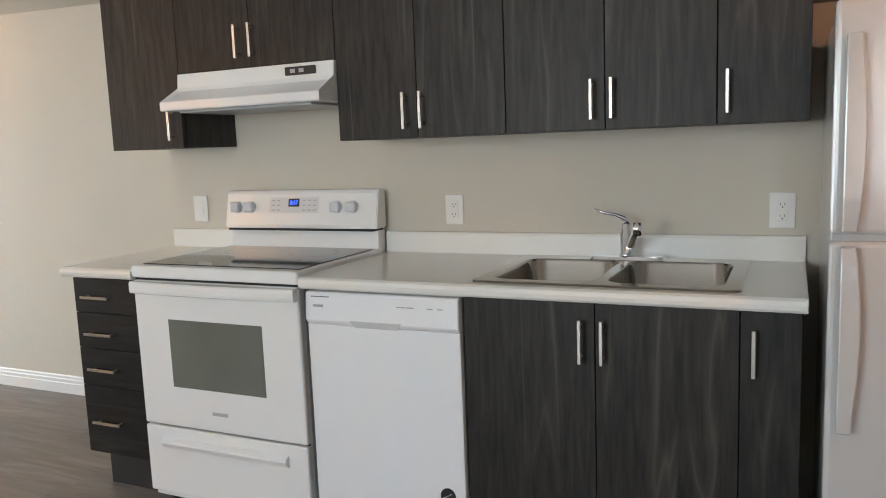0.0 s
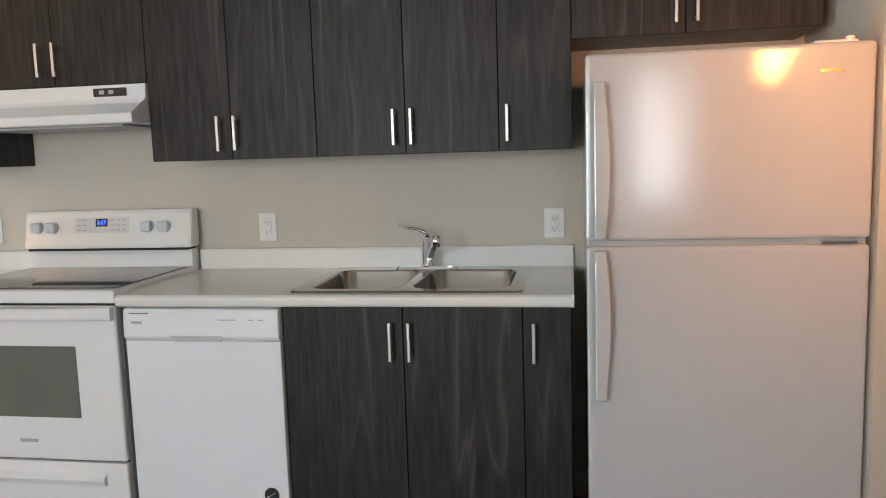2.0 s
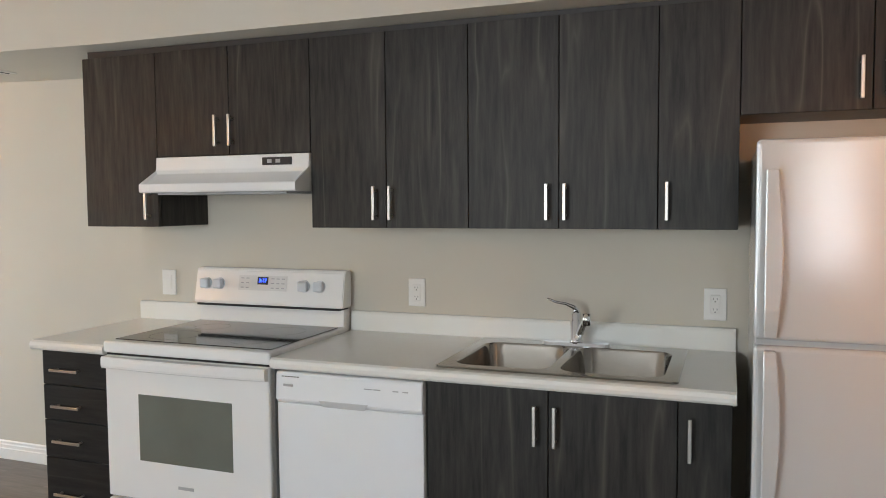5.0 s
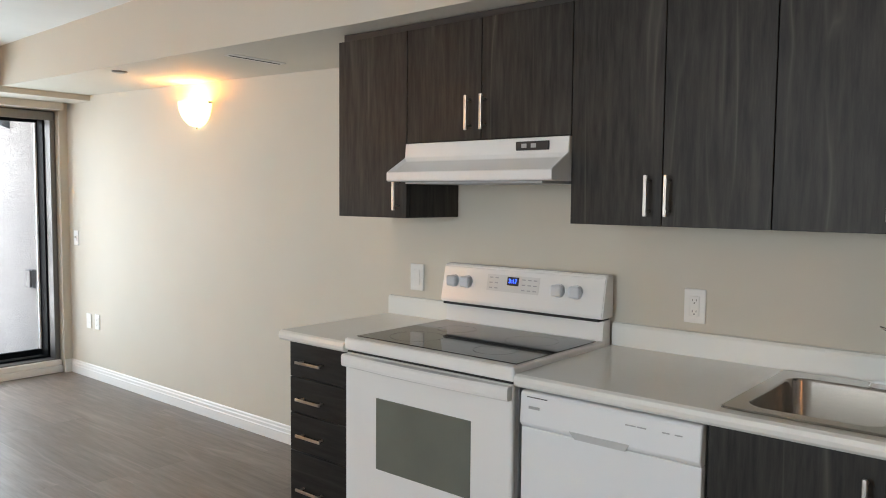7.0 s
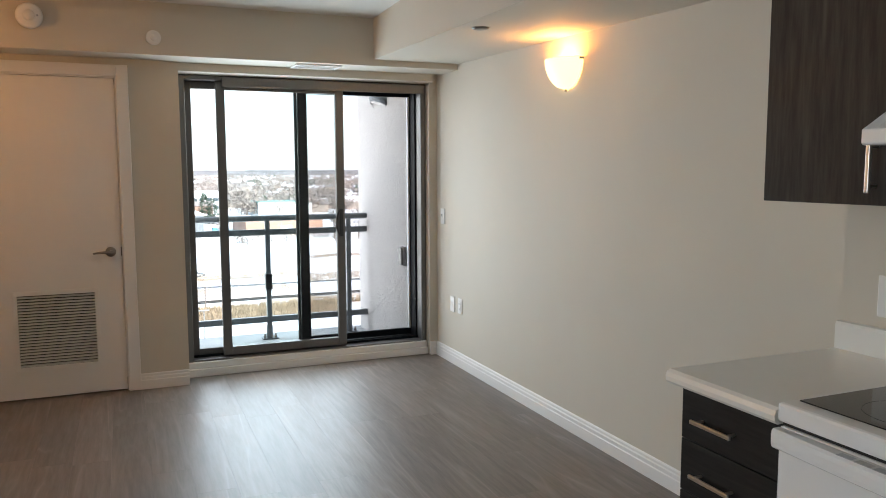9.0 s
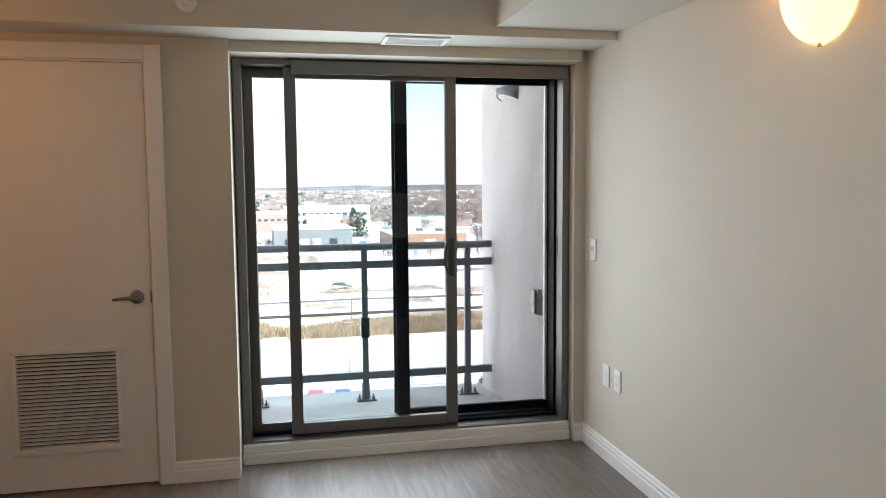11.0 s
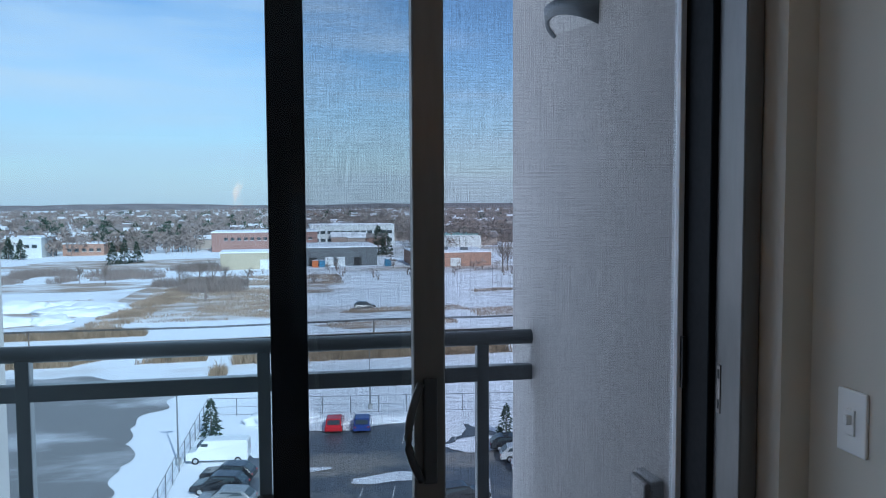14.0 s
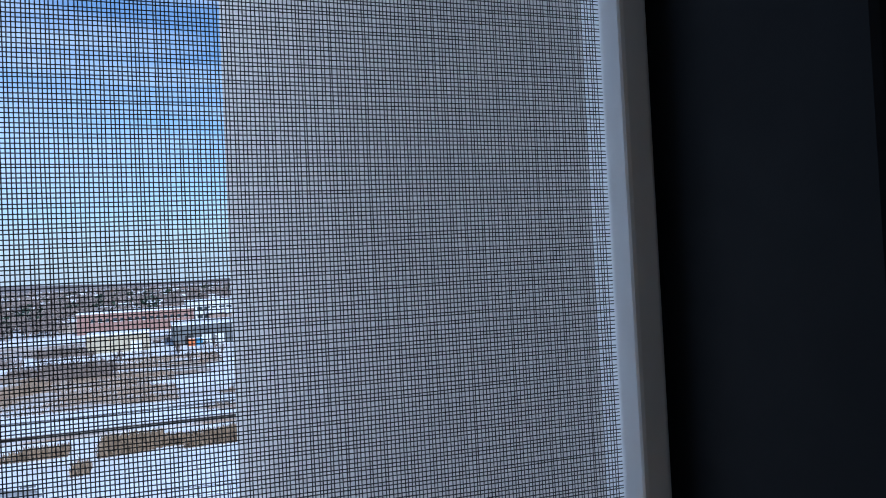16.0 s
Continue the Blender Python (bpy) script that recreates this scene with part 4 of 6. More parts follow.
def fridge_handle(parent, z0, z1, foot_low):
    bm = bmesh.new()
    zz = [z0 + (z1 - z0) * k / 12 for k in range(13)]
    prof = []
    for k, z in enumerate(zz):
        t = k / 12 if foot_low else 1 - k / 12
        prof.append((-0.868 + 0.018 * max(0, 1 - t * 8) + 0.010 * t, z))
    back = []
    for k, z in enumerate(zz):
        t = k / 12 if foot_low else 1 - k / 12
        reach = -0.846 if 0.06 < t < 0.94 else -0.822
        back.append((reach, z))
    rows_ = []
    for k, ((yf, z), (yb, _)) in enumerate(zip(prof, back)):
        t = k / 12 if foot_low else 1 - k / 12
        xa, xb = 2.712, 2.742 + 0.012 * math.sin(math.pi * min(1, t * 1.05))
        rows_.append([bm.verts.new((xa, yb, z)), bm.verts.new((xa, yf, z)), bm.verts.new((xb, yf, z)), bm.verts.new((xb, yb, z))])
    for r0, r1 in zip(rows_, rows_[1:]):
        for k in range(4):
            bm.faces.new((r0[k], r0[(k + 1) % 4], r1[(k + 1) % 4], r1[k]))
    bm.faces.new(rows_[0])
    bm.faces.new(rows_[-1])
    bmesh.ops.recalc_face_normals(bm, faces=bm.faces[:])
    bmesh.ops.bevel(bm, geom=bm.edges[:], offset=0.003, segments=1, affect='EDGES')
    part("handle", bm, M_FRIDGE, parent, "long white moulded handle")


fridge_handle(fd, 1.125, 1.548, True)
fridge_handle(ld, 0.670, 1.092, False)
bm = bmesh.new()
box(bm, 3.275, -0.80, 1.613, 3.385, -0.66, 1.632, bevel=0.006)
cyl(bm, (3.365, -0.79, 1.615), (3.365, -0.79, 1.640), 0.012, None, 14)
part("hinge_cover", bm, M_PLASTIC, fg, "white top hinge cover")
part("middle_hinge", B(3.30, -0.826, 1.104, 3.388, -0.79, 1.112, bevel=0.002), M_CHROME, fg, "chrome middle hinge")
part("badge", B(3.285, -0.8245, 1.548, 3.345, -0.8215, 1.558), mat("gold_lit_badge", (0.62, 0.55, 0.42), 0.25, 1.0), fd, "small metal badge")

# electrical plates
M_SLOT = mat("outlet_slots", (0.10, 0.10, 0.10), 0.5)


def plate(name, cx, cz, yw, w, h, kind, label, cat):
    o = thing(name, (cx, yw, cz), label, cat)
    part("cover_plate", B(cx - w / 2, yw - 0.007, cz - h / 2, cx + w / 2, yw, cz + h / 2, bevel=0.003), M_PLASTIC, o)
    if kind == "switch":
        part("rocker", B(cx - 0.011, yw - 0.010, cz - 0.024, cx + 0.011, yw - 0.006, cz + 0.024, bevel=0.001, seg=1), M_PLASTIC, o)
        part("toggle", B(cx - 0.005, yw - 0.020, cz - 0.004, cx + 0.005, yw - 0.009, cz + 0.014, bevel=0.002), M_PLASTIC, o)
    elif kind == "decora":
        part("insert", B(cx - 0.0165, yw - 0.0088, cz - 0.033, cx + 0.0165, yw - 0.006, cz + 0.033, bevel=0.001, seg=1), M_PLASTIC, o)
    elif kind == "blank":
        part("insert", B(cx - 0.014, yw - 0.009, cz - 0.022, cx + 0.014, yw - 0.006, cz + 0.022, bevel=0.001, seg=1), M_PLASTIC, o)
    else:
        ins = part("receptacle", B(cx - 0.017, yw - 0.0095, cz - 0.034, cx + 0.017, yw - 0.006, cz + 0.034, bevel=0.0015, seg=1), M_PLASTIC, o)
        bm = bmesh.new()
        for dz in (-0.019, 0.019):
            for dx in (-0.0065, 0.0065):
                part("slot", B(cx + dx - 0.001, yw - 0.0100, cz + dz - 0.002, cx + dx + 0.001, yw - 0.0094, cz + dz + 0.005), M_SLOT, ins)
            bm = bmesh.new()
            cyl(bm, (cx, yw - 0.0100, cz + dz - 0.008), (cx, yw - 0.0094, cz + dz - 0.008), 0.0026, None, 10)
            part("slot", bm, M_SLOT, ins)
    return o


plate("wall_plate", 0.160, 1.106, 0.0, 0.078, 0.118, "decora", "white smooth wall plate above the counter by the range", "wall plate")
plate("wall_outlet", 1.422, 1.101, 0.0, 0.075, 0.116, "outlet", "white duplex outlet above the counter", "outlet")
plate("wall_outlet", 2.584, 1.097, 0.0, 0.078, 0.116, "outlet", "white outlet with indicator light beside the fridge", "outlet")
plate("light_switch", -3.806, 1.108, 0.30, 0.075, 0.118, "switch", "white toggle light switch by the balcony door", "light switch")
plate("cable_plate", -3.62, 0.453, 0.30, 0.075, 0.118, "blank", "white cable wall plate near the floor", "wall plate")
plate("wall_outlet", -3.48, 0.458, 0.30, 0.075, 0.118, "outlet", "white duplex outlet near the floor", "outlet")

# wall sconce: quarter bowl of frosted glass
def sconce(cx, cz, m):
    s = thing("wall_sconce", (cx, 0.30, cz), "lit frosted glass half-bowl wall sconce", "wall lamp")
    bm = bmesh.new()
    R, H, n, k = 0.150, 0.165, 20, 10
    for j in range(k):
        for i in range(n):
            q = []
            for (ii, jj) in ((i, j), (i + 1, j), (i + 1, j + 1), (i, j + 1)):
                a = math.pi * ii / n
                b = jj / k
                r = R * math.sqrt(max(0.0, 1 - (1 - b) ** 2)) if jj < k else R
                q.append(bm.verts.new((cx + r * math.cos(a), 0.298 - 0.78 * r * math.sin(a), cz - H * (1 - b))))
            bm.faces.new(q)
    bmesh.ops.remove_doubles(bm, verts=bm.verts[:], dist=0.0004)
    sh = part("shade", bm, m, s, "glowing frosted glass shade", True)
    part("back_plate", B(cx - 0.05, 0.288, cz - 0.12, cx + 0.05, 0.299, cz - 0.01, bevel=0.003), M_PLASTIC, s)
    for sx in (-1, 1):
        bm = bmesh.new()
        cyl(bm, (cx + sx * R, 0.299, cz - 0.01), (cx + sx * (R - 0.002), 0.275, cz - 0.01), 0.006, None, 8)
        part("clip", bm, M_LEVER, s, "small metal clip")
    bm = bmesh.new()
    cyl(bm, (cx, 0.285, cz - H - 0.008), (cx, 0.285, cz - H + 0.004), 0.008, 0.005, 10)
    part("finial", bm, M_LEVER, s, "small metal finial")
    return s


sconce(-2.03, 2.06, M_SHADE)

# ---- ceiling fittings ----
def disc_thing(name, cx, cz, r, depth, label, cat, ring=False):
    o = thing(name, (WB_X, cx, cz), label, cat)
    bm = bmesh.new()
    tube(bm, [(WB_X, cx, cz), (WB_X + depth * 0.6, cx, cz), (WB_X + depth * 0.9, cx, cz), (WB_X + depth, cx, cz)], [r, r, r * 0.93, r * 0.8], 32)
    part("base", bm, M_PLASTIC, o, "", True)
    bm = bmesh.new()
    tube(bm, [(WB_X + depth - 0.002, cx, cz), (WB_X + depth + 0.006, cx, cz)], [r * 0.45, r * 0.40], 24)
    p = part("sensor_cap", bm, M_PLASTIC, o, "", True)
    if ring:
        bm = bmesh.new()
        cyl(bm, (WB_X + depth - 0.001, cx + r * 0.62, cz), (WB_X + depth + 0.002, cx + r * 0.62, cz), 0.006, None, 10)
        part("test_button", bm, M_GREYPL, o)
    return o


disc_thing("smoke_detector", -2.43, 2.365, 0.072, 0.040, "round white smoke detector on the bulkhead", "smoke detector", True)
disc_thing("round_cover", -1.755, 2.282, 0.045, 0.012, "small round white cover plate on the bulkhead", "cover plate")
vt = thing("ceiling_vent", (-3.69, -0.66, WB_Z), "white slotted air vent in the bulkhead underside", "air vent")
bm = bmesh.new()
for a in ((-3.79, -0.86, -3.77, -0.54), (-3.61, -0.86, -3.59, -0.54), (-3.77, -0.86, -3.61, -0.84), (-3.77, -0.56, -3.61, -0.54)):
    box(bm, a[0], a[1], WB_Z - 0.010, a[2], a[3], WB_Z - 0.0005, bevel=0.002)
part("frame", bm, M_TRIM, vt)
for i in range(7):
    part("slat", B(-3.768 + i * 0.0225, -0.838, WB_Z - 0.009, -3.760 + i * 0.0225, -0.562, WB_Z - 0.001), M_TRIM, vt)
part("backing", B(-3.77, -0.84, WB_Z - 0.0012, -3.61, -0.56, WB_Z - 0.0006), M_DARKGAP, vt, "dark duct behind the slats")
VZ = bulk_z(-0.885)
av = thing("ceiling_vent", (-0.85, -0.12, VZ), "thin linear slot vent in the bulkhead underside", "air vent")
part("frame", B(-0.885, -0.28, VZ - 0.006, -0.815, 0.05, VZ - 0.0005, bevel=0.002), M_CEIL, av)
part("slot", B(-0.858, -0.275, VZ - 0.0075, -0.845, 0.035, VZ - 0.0058), M_DARKGAP, av, "dark slot")
SZ = bulk_z(-1.97)
spk = thing("sprinkler", (-1.97, -0.26, SZ), "flush round sprinkler cover in the bulkhead underside", "sprinkler")
bm = bmesh.new()
tube(bm, [(-1.97, -0.26, SZ - 0.0005), (-1.97, -0.26, SZ - 0.006), (-1.97, -0.26, SZ - 0.010)], [0.045, 0.044, 0.028], 24)
part("cover", bm, M_LEVER, spk, "", True)

# second sconce that warms the hall, same kind
hs = thing("wall_sconce", (3.43, -1.60, 1.66), "frosted glass sconce on the hall wall beside the fridge", "wall lamp")
bm = bmesh.new()
bmesh.ops.create_uvsphere(bm, u_segments=20, v_segments=12, radius=0.09)
for v in bm.verts:
    v.co = Vector((3.370 + v.co.x * 0.65, -1.60 + v.co.y, 1.66 + min(v.co.z, 0.0)))
part("shade", bm, M_PLASTIC, hs, "frosted glass shade", True)

ls = thing("wall_sconce", (-2.9, -4.05, 2.0), "lit frosted glass sconce on the closing wall", "wall lamp")
bm = bmesh.new()
bmesh.ops.create_uvsphere(bm, u_segments=20, v_segments=12, radius=0.12)
for v in bm.verts:
    v.co = Vector((-2.9 + v.co.x, -3.95 + v.co.y * 0.8, 2.0 + min(v.co.z, 0.0)))
part("shade", bm, M_SHADE, ls, "glowing frosted glass shade", True)

# ---- balcony ----
struct("balcony_floor", B(-5.36, -1.95, -0.26, -4.262, 0.40, -0.02), M_CONC, "grey concrete balcony floor", "balcony floor")
# slab above is unseen, added to hold the balcony in shade
struct("balcony_ceiling", B(-5.36, -1.95, 2.62, -4.3, 0.40, 2.80), M_STUCCO, "unseen white stucco slab keeping the sun off the balcony", "balcony ceiling")
struct("balcony_wall_right", prism(bmesh.new(), [(-5.275, 0.060), (-4.262, 0.186), (-4.262, 0.42), (-5.275, 0.42)], "z", -0.26, 2.62), M_STUCCO, "white stucco balcony side wall", "wall")
struct("balcony_wall_left", B(-5.275, -1.95, -0.26, -4.262, -1.655, 2.62), M_STUCCO, "white stucco balcony side wall", "wall")
struct("facade", B(-4.29, -6.0, -0.3, -4.27, -1.95, 2.8), M_STUCCO, "white stucco outside face of the building", "wall")

rl = thing("balcony_railing", (-5.12, -0.77, -0.02), "grey painted metal balcony railing with bolted posts", "railing")
RX = -5.12
bm = bmesh.new()
tube(bm, [(RX, -1.655, 1.047), (RX, 0.106, 1.047)], 0.026, 16)
part("top_rail", bm, M_RAIL, rl, "", True)
part("middle_rail", B(RX - 0.02, -1.655, 0.900, RX + 0.02, 0.106, 0.952, bevel=0.004), M_RAIL, rl)
part("lower_rail", B(RX - 0.02, -1.655, 0.128, RX + 0.02, 0.106, 0.180, bevel=0.004), M_RAIL, rl)
for py in (-1.545, -0.820, -0.092):
    po = part("post", B(RX - 0.021, py - 0.021, -0.008, RX + 0.021, py + 0.021, 1.030, bevel=0.004), M_RAIL, rl)
    part("base_plate", B(RX - 0.05, py - 0.068, -0.019, RX + 0.05, py + 0.068, -0.009, bevel=0.002), M_RAIL, po)
    for dy in (-0.048, 0.048):
        bm = bmesh.new()
        cyl(bm, (RX + 0.025, py + dy, -0.009), (RX + 0.025, py + dy, 0.008), 0.011, None, 6)
        cyl(bm, (RX + 0.025, py + dy, 0.008), (RX + 0.025, py + dy, 0.028), 0.006, None, 8)
        part("bolt", bm, M_LEVER, po)
    bm = bmesh.new()
    cyl(bm, (RX, py, -0.009), (RX, py, 0.10), 0.030, 0.027, 12)
    part("post_sleeve", bm, M_RAIL, po)
for z, h in ((1.047, 0.05), (0.925, 0.04)):
    part("wall_flange", B(RX - 0.036, 0.098, z - h, RX + 0.036, 0.105, z + h * 0.7, bevel=0.002), M_RAIL, rl)
    part("wall_flange", B(RX - 0.036, -1.6545, z - h, RX + 0.036, -1.648, z + h * 0.7, bevel=0.002), M_RAIL, rl)
part("clamp", B(RX - 0.032, -0.850, 0.42, RX + 0.032, -0.790, 0.56, bevel=0.006), M_BLACK, rl, "black bracket on the post")

# balcony wall lamp: curved half-round hood with pale lens below
LY, LX = 0.140, -4.80
bl = thing("balcony_lamp", (LX, LY, 2.05), "dark grey half-round outdoor wall lamp", "wall lamp")
bm = bmesh.new()
LN = 18
top, low, inn = [], [], []
for i in range(LN + 1):
    a = math.pi * i / LN
    dx, dy = 0.155 * math.cos(a), -0.105 * math.sin(a)
    k = math.sin(a)
    top.append(bm.verts.new((LX + dx, LY + dy, 2.105 - 0.012 * k)))
    low.append(bm.verts.new((LX + dx * 0.96, LY + dy * 0.95, 2.005 + 0.048 * k)))
    inn.append(bm.verts.new((LX + dx * 0.86, LY + dy * 0.84, 2.010 + 0.046 * k)))
for i in range(LN):
    bm.faces.new((top[i], top[i + 1], low[i + 1], low[i]))
    bm.faces.new((low[i], low[i + 1], inn[i + 1], inn[i]))
bm.faces.new(top)
bmesh.ops.recalc_face_normals(bm, faces=bm.faces[:])
part("hood", bm, M_RAIL, bl, "", True)
bm = bmesh.new()
pts = [bm.verts.new((LX + 0.133 * math.cos(math.pi * i / LN), LY - 0.001 - 0.088 * math.sin(math.pi * i / LN), 2.014 + 0.044 * math.sin(math.pi * i / LN))) for i in range(LN + 1)]
bm.faces.new(pts)
part("lens", bm, M_PLASTIC, bl, "pale frosted lens")
bx = thing("outdoor_outlet", (-4.36, 0.19, 0.74), "grey weatherproof outlet cover on the balcony wall", "outlet")
part("box", B(-4.41, 0.150, 0.665, -4.31, 0.195, 0.825, bevel=0.006), M_GREYPL, bx)
part("lid", B(-4.405, 0.133, 0.672, -4.315, 0.1495, 0.818, bevel=0.008), M_FRAMEW, bx, "pale hinged lid")

# ---- the ground and what stands on it, eight storeys below ----
GZ = -22.5
indoors = set(bpy.data.objects)


def ground_mat(name, a, b, scale, lo, hi, rough=0.9, fine=1.5, c=None):
    """Two surfaces mixed in drifts by noise at a large and a small scale."""
    m = bpy.data.materials.new(name)
    m.use_nodes = True
    nt = m.node_tree
    bs = nt.nodes["Principled BSDF"]
    bs.inputs["Roughness"].default_value = rough
    tc = nt.nodes.new("ShaderNodeTexCoord")
    mp = nt.nodes.new("ShaderNodeMapping")
    mp.inputs["Scale"].default_value = (1.0, 0.45, 1.0)
    nt.links.new(tc.outputs["Object"], mp.inputs[0])
    n1 = nt.nodes.new("ShaderNodeTexNoise")
    n1.inputs["Scale"].default_value = scale
    n1.inputs["Detail"].default_value = 8.0
    n1.inputs["Roughness"].default_value = 0.62
    nt.links.new(mp.outputs[0], n1.inputs["Vector"])
    r = nt.nodes.new("ShaderNodeValToRGB")
    r.color_ramp.elements[0].position, r.color_ramp.elements[1].position = lo, hi
    nt.links.new(n1.outputs["Fac"], r.inputs[0])
    n2 = nt.nodes.new("ShaderNodeTexNoise")
    n2.inputs["Scale"].default_value = fine
    n2.inputs["Detail"].default_value = 6.0
    nt.links.new(tc.outputs["Object"], n2.inputs["Vector"])
    mb = nt.nodes.new("ShaderNodeMixRGB")
    mb.inputs[1].default_value = (*b, 1)
    mb.inputs[2].default_value = (*(c or [x * 0.6 for x in b]), 1)
    nt.links.new(n2.outputs["Fac"], mb.inputs[0])
    mx = nt.nodes.new("ShaderNodeMixRGB")
    mx.inputs[1].default_value = (*a, 1)
    nt.links.new(r.outputs[0], mx.inputs[0])
    nt.links.new(mb.outputs[0], mx.inputs[2])
    nt.links.new(mx.outputs[0], bs.inputs["Base Color"])
    return m


SNOW = (0.80, 0.82, 0.86)
M_GROUND = ground_mat("snowy_fields", SNOW, (0.33, 0.25, 0.19), 0.022, 0.53, 0.68, fine=0.3, c=(0.55, 0.50, 0.46))
M_SNOW = ground_mat("clean_snow", SNOW, (0.66, 0.68, 0.72), 0.05, 0.5, 0.75, fine=0.2)
M_ASPH = ground_mat("parking_asphalt", (0.085, 0.095, 0.112), (0.30, 0.265, 0.22), 0.13, 0.50, 0.60, 0.42, 0.9, (0.16, 0.155, 0.15))
M_LOT2 = ground_mat("slushy_pavement", (0.20, 0.195, 0.19), (0.62, 0.63, 0.66), 0.09, 0.50, 0.62, 0.6, 0.3, (0.30, 0.29, 0.28))
M_SCRUB = ground_mat("brown_scrub_ground", (0.34, 0.26, 0.20), SNOW, 0.14, 0.44, 0.62, 0.95, 0.8, (0.66, 0.63, 0.61))
M_REED = mat("dry_reeds", (0.29, 0.215, 0.145), 0.9, var=0.35, scale=0.6)
M_TWIG = mat("bare_twigs", (0.17, 0.135, 0.115), 0.9, var=0.25, scale=0.4)
# paler than the twigs: distance haze is mixed into this colour
M_WOODS = mat("hazed_grey_brown_woods", (0.25, 0.205, 0.185), 0.95, var=0.3, scale=0.05)
M_DRYGRASS = mat("dry_brown_grass", (0.33, 0.25, 0.185), 0.9, var=0.3, scale=0.3)
M_SPRUCE = mat("spruce_needles", (0.035, 0.060, 0.040), 0.9, var=0.4, scale=1.5)
M_BRICK = mat("orange_brick", (0.38, 0.23, 0.17), 0.85, var=0.12, scale=0.8)
M_BRICK2 = mat("red_brick", (0.29, 0.175, 0.15), 0.85, var=0.12, scale=0.8)
M_BEIGE = mat("beige_metal_cladding", (0.42, 0.37, 0.27), 0.6, var=0.06, scale=0.5)
M_GREYW = mat("grey_metal_cladding", (0.13, 0.14, 0.15), 0.6, var=0.08, scale=0.5)
M_WHITEW = mat("white_cladding", (0.62, 0.64, 0.64), 0.6, var=0.05, scale=0.5)
M_TEAL = mat("teal_metal_roof", (0.20, 0.36, 0.34), 0.5, var=0.08)
M_DARKWIN = mat("dark_building_window", (0.05, 0.065, 0.075), 0.15, var=0.1)
M_STEELPOST = mat("galvanised_steel", (0.25, 0.26, 0.27), 0.5, 0.6, var=0.1)


def sheet(name, pts, z, m, label, cat="ground", ragged=0.0):
    bm = bmesh.new()
    if ragged:
        out = []
        for i, (x, y) in enumerate(pts):
            x2, y2 = pts[(i + 1) % len(pts)]
            n = max(1, int(math.hypot(x2 - x, y2 - y) / 0.7))
            for k in range(n):
                px, py = x + (x2 - x) * k / n, y + (y2 - y) * k / n
                d = Vector((px * 0.22, py * 0.22, 4.0))
                out.append((px + ragged * noise.noise(d), py + ragged * noise.noise(d * 1.4 + Vector((9, 3, 1)))))
        pts = out
    bm.faces.new([bm.verts.new((x, y, z)) for x, y in pts])
    bmesh.ops.recalc_face_normals(bm, faces=bm.faces[:])
    if bm.faces[0].normal.z < 0:
        bm.faces[0].normal_flip()
    return struct(name, bm, m, label, cat)


def blob(cx, cy, rx, ry, n=26, seed=0, wob=0.22):
    rnd = random.Random(seed)
    ph = [rnd.uniform(0, 6.28) for _ in range(4)]
    out = []
    for i in range(n):
        a = 2 * math.pi * i / n
        k = 1 + wob * (math.sin(2 * a + ph[0]) * 0.5 + math.sin(3 * a + ph[1]) * 0.4 + math.sin(5 * a + ph[2]) * 0.35 + math.sin(9 * a + ph[3]) * 0.2)
        out.append((cx + rx * k * math.cos(a), cy + ry * k * math.sin(a)))
    return out


sheet("ground", [(-4600, -4600), (300, -4600), (300, 4600), (-4600, 4600)], GZ, M_GROUND, "snow-covered fields with brown grass to the horizon")
sheet("parking_lot", [(-20, -4.5), (-58, -4.2), (-72, -3.6), (-84, -3.0), (-86, 1), (-83.5, 3), (-84, 12), (-82, 19), (-70, 24), (-20, 30)], GZ + 0.05, M_ASPH, "dark asphalt parking lot with wet patches", "parking lot", 1.3)
sheet("road_yard", [(-40, -13), (-70, -14.5), (-90, -16), (-103, -13.5), (-109, -17), (-116, -27), (-117, -50), (-112, -90), (-40, -90)], GZ + 0.05, M_LOT2, "slushy grey pavement of the neighbouring yard", "pavement", 2.0)
sheet("snow_field", [(-92, -8.6), (-114, -9.3), (-117, 16), (-117, 90), (-86, 90), (-84, 26)], GZ + 0.04, M_SNOW, "clean white snow field behind the fence", "snow")
for i, (cx, cy, rx, ry) in enumerate(((-190, -15, 24, 16), (-225, -5, 14, 20), (-182, -58, 16, 14), (-240, 8, 20, 9), (-160, 60, 8, 16), (-172, 24, 3.5, 11), (-205, 62, 4, 11), (-152, 20, 4, 14), (-240, -70, 10, 40), (-330, -50, 22, 60), (-210, -36, 34, 4))):
    sheet("scrub_patch", blob(cx, cy, rx, ry, 40, i, 0.3), GZ + 0.05 + i * 0.006, M_SCRUB, "brown scrub showing through the snow")
sheet("snow_island", blob(-67.5, 8.8, 1.2, 3.6, 40, 5, 0.22), GZ + 0.09, M_SNOW, "snow-covered parking island", "snow")
for i, (cx, cy, rx, ry) in enumerate(((-84.5, 6.5, 2.0, 5.5), (-80.5, 15.5, 4.2, 2.6), (-76.5, -6.5, 5.0, 2.2), (-66, -8.4, 9.0, 1.6), (-84, -1.5, 2.6, 2.4), (-74.5, 19.5, 2.2, 5.0), (-79, -3.6, 3.5, 0.9), (-71, 2.0, 0.5, 1.6))):
    sheet("snow_patch", blob(cx, cy, rx, ry, 30, i + 9, 0.25), GZ + 0.08 + i * 0.004, M_SNOW, "trodden snow at the edge of the lot", "snow")
M_LINE = mat("worn_white_paint", (0.5, 0.5, 0.5), 0.8, var=0.3, scale=2)
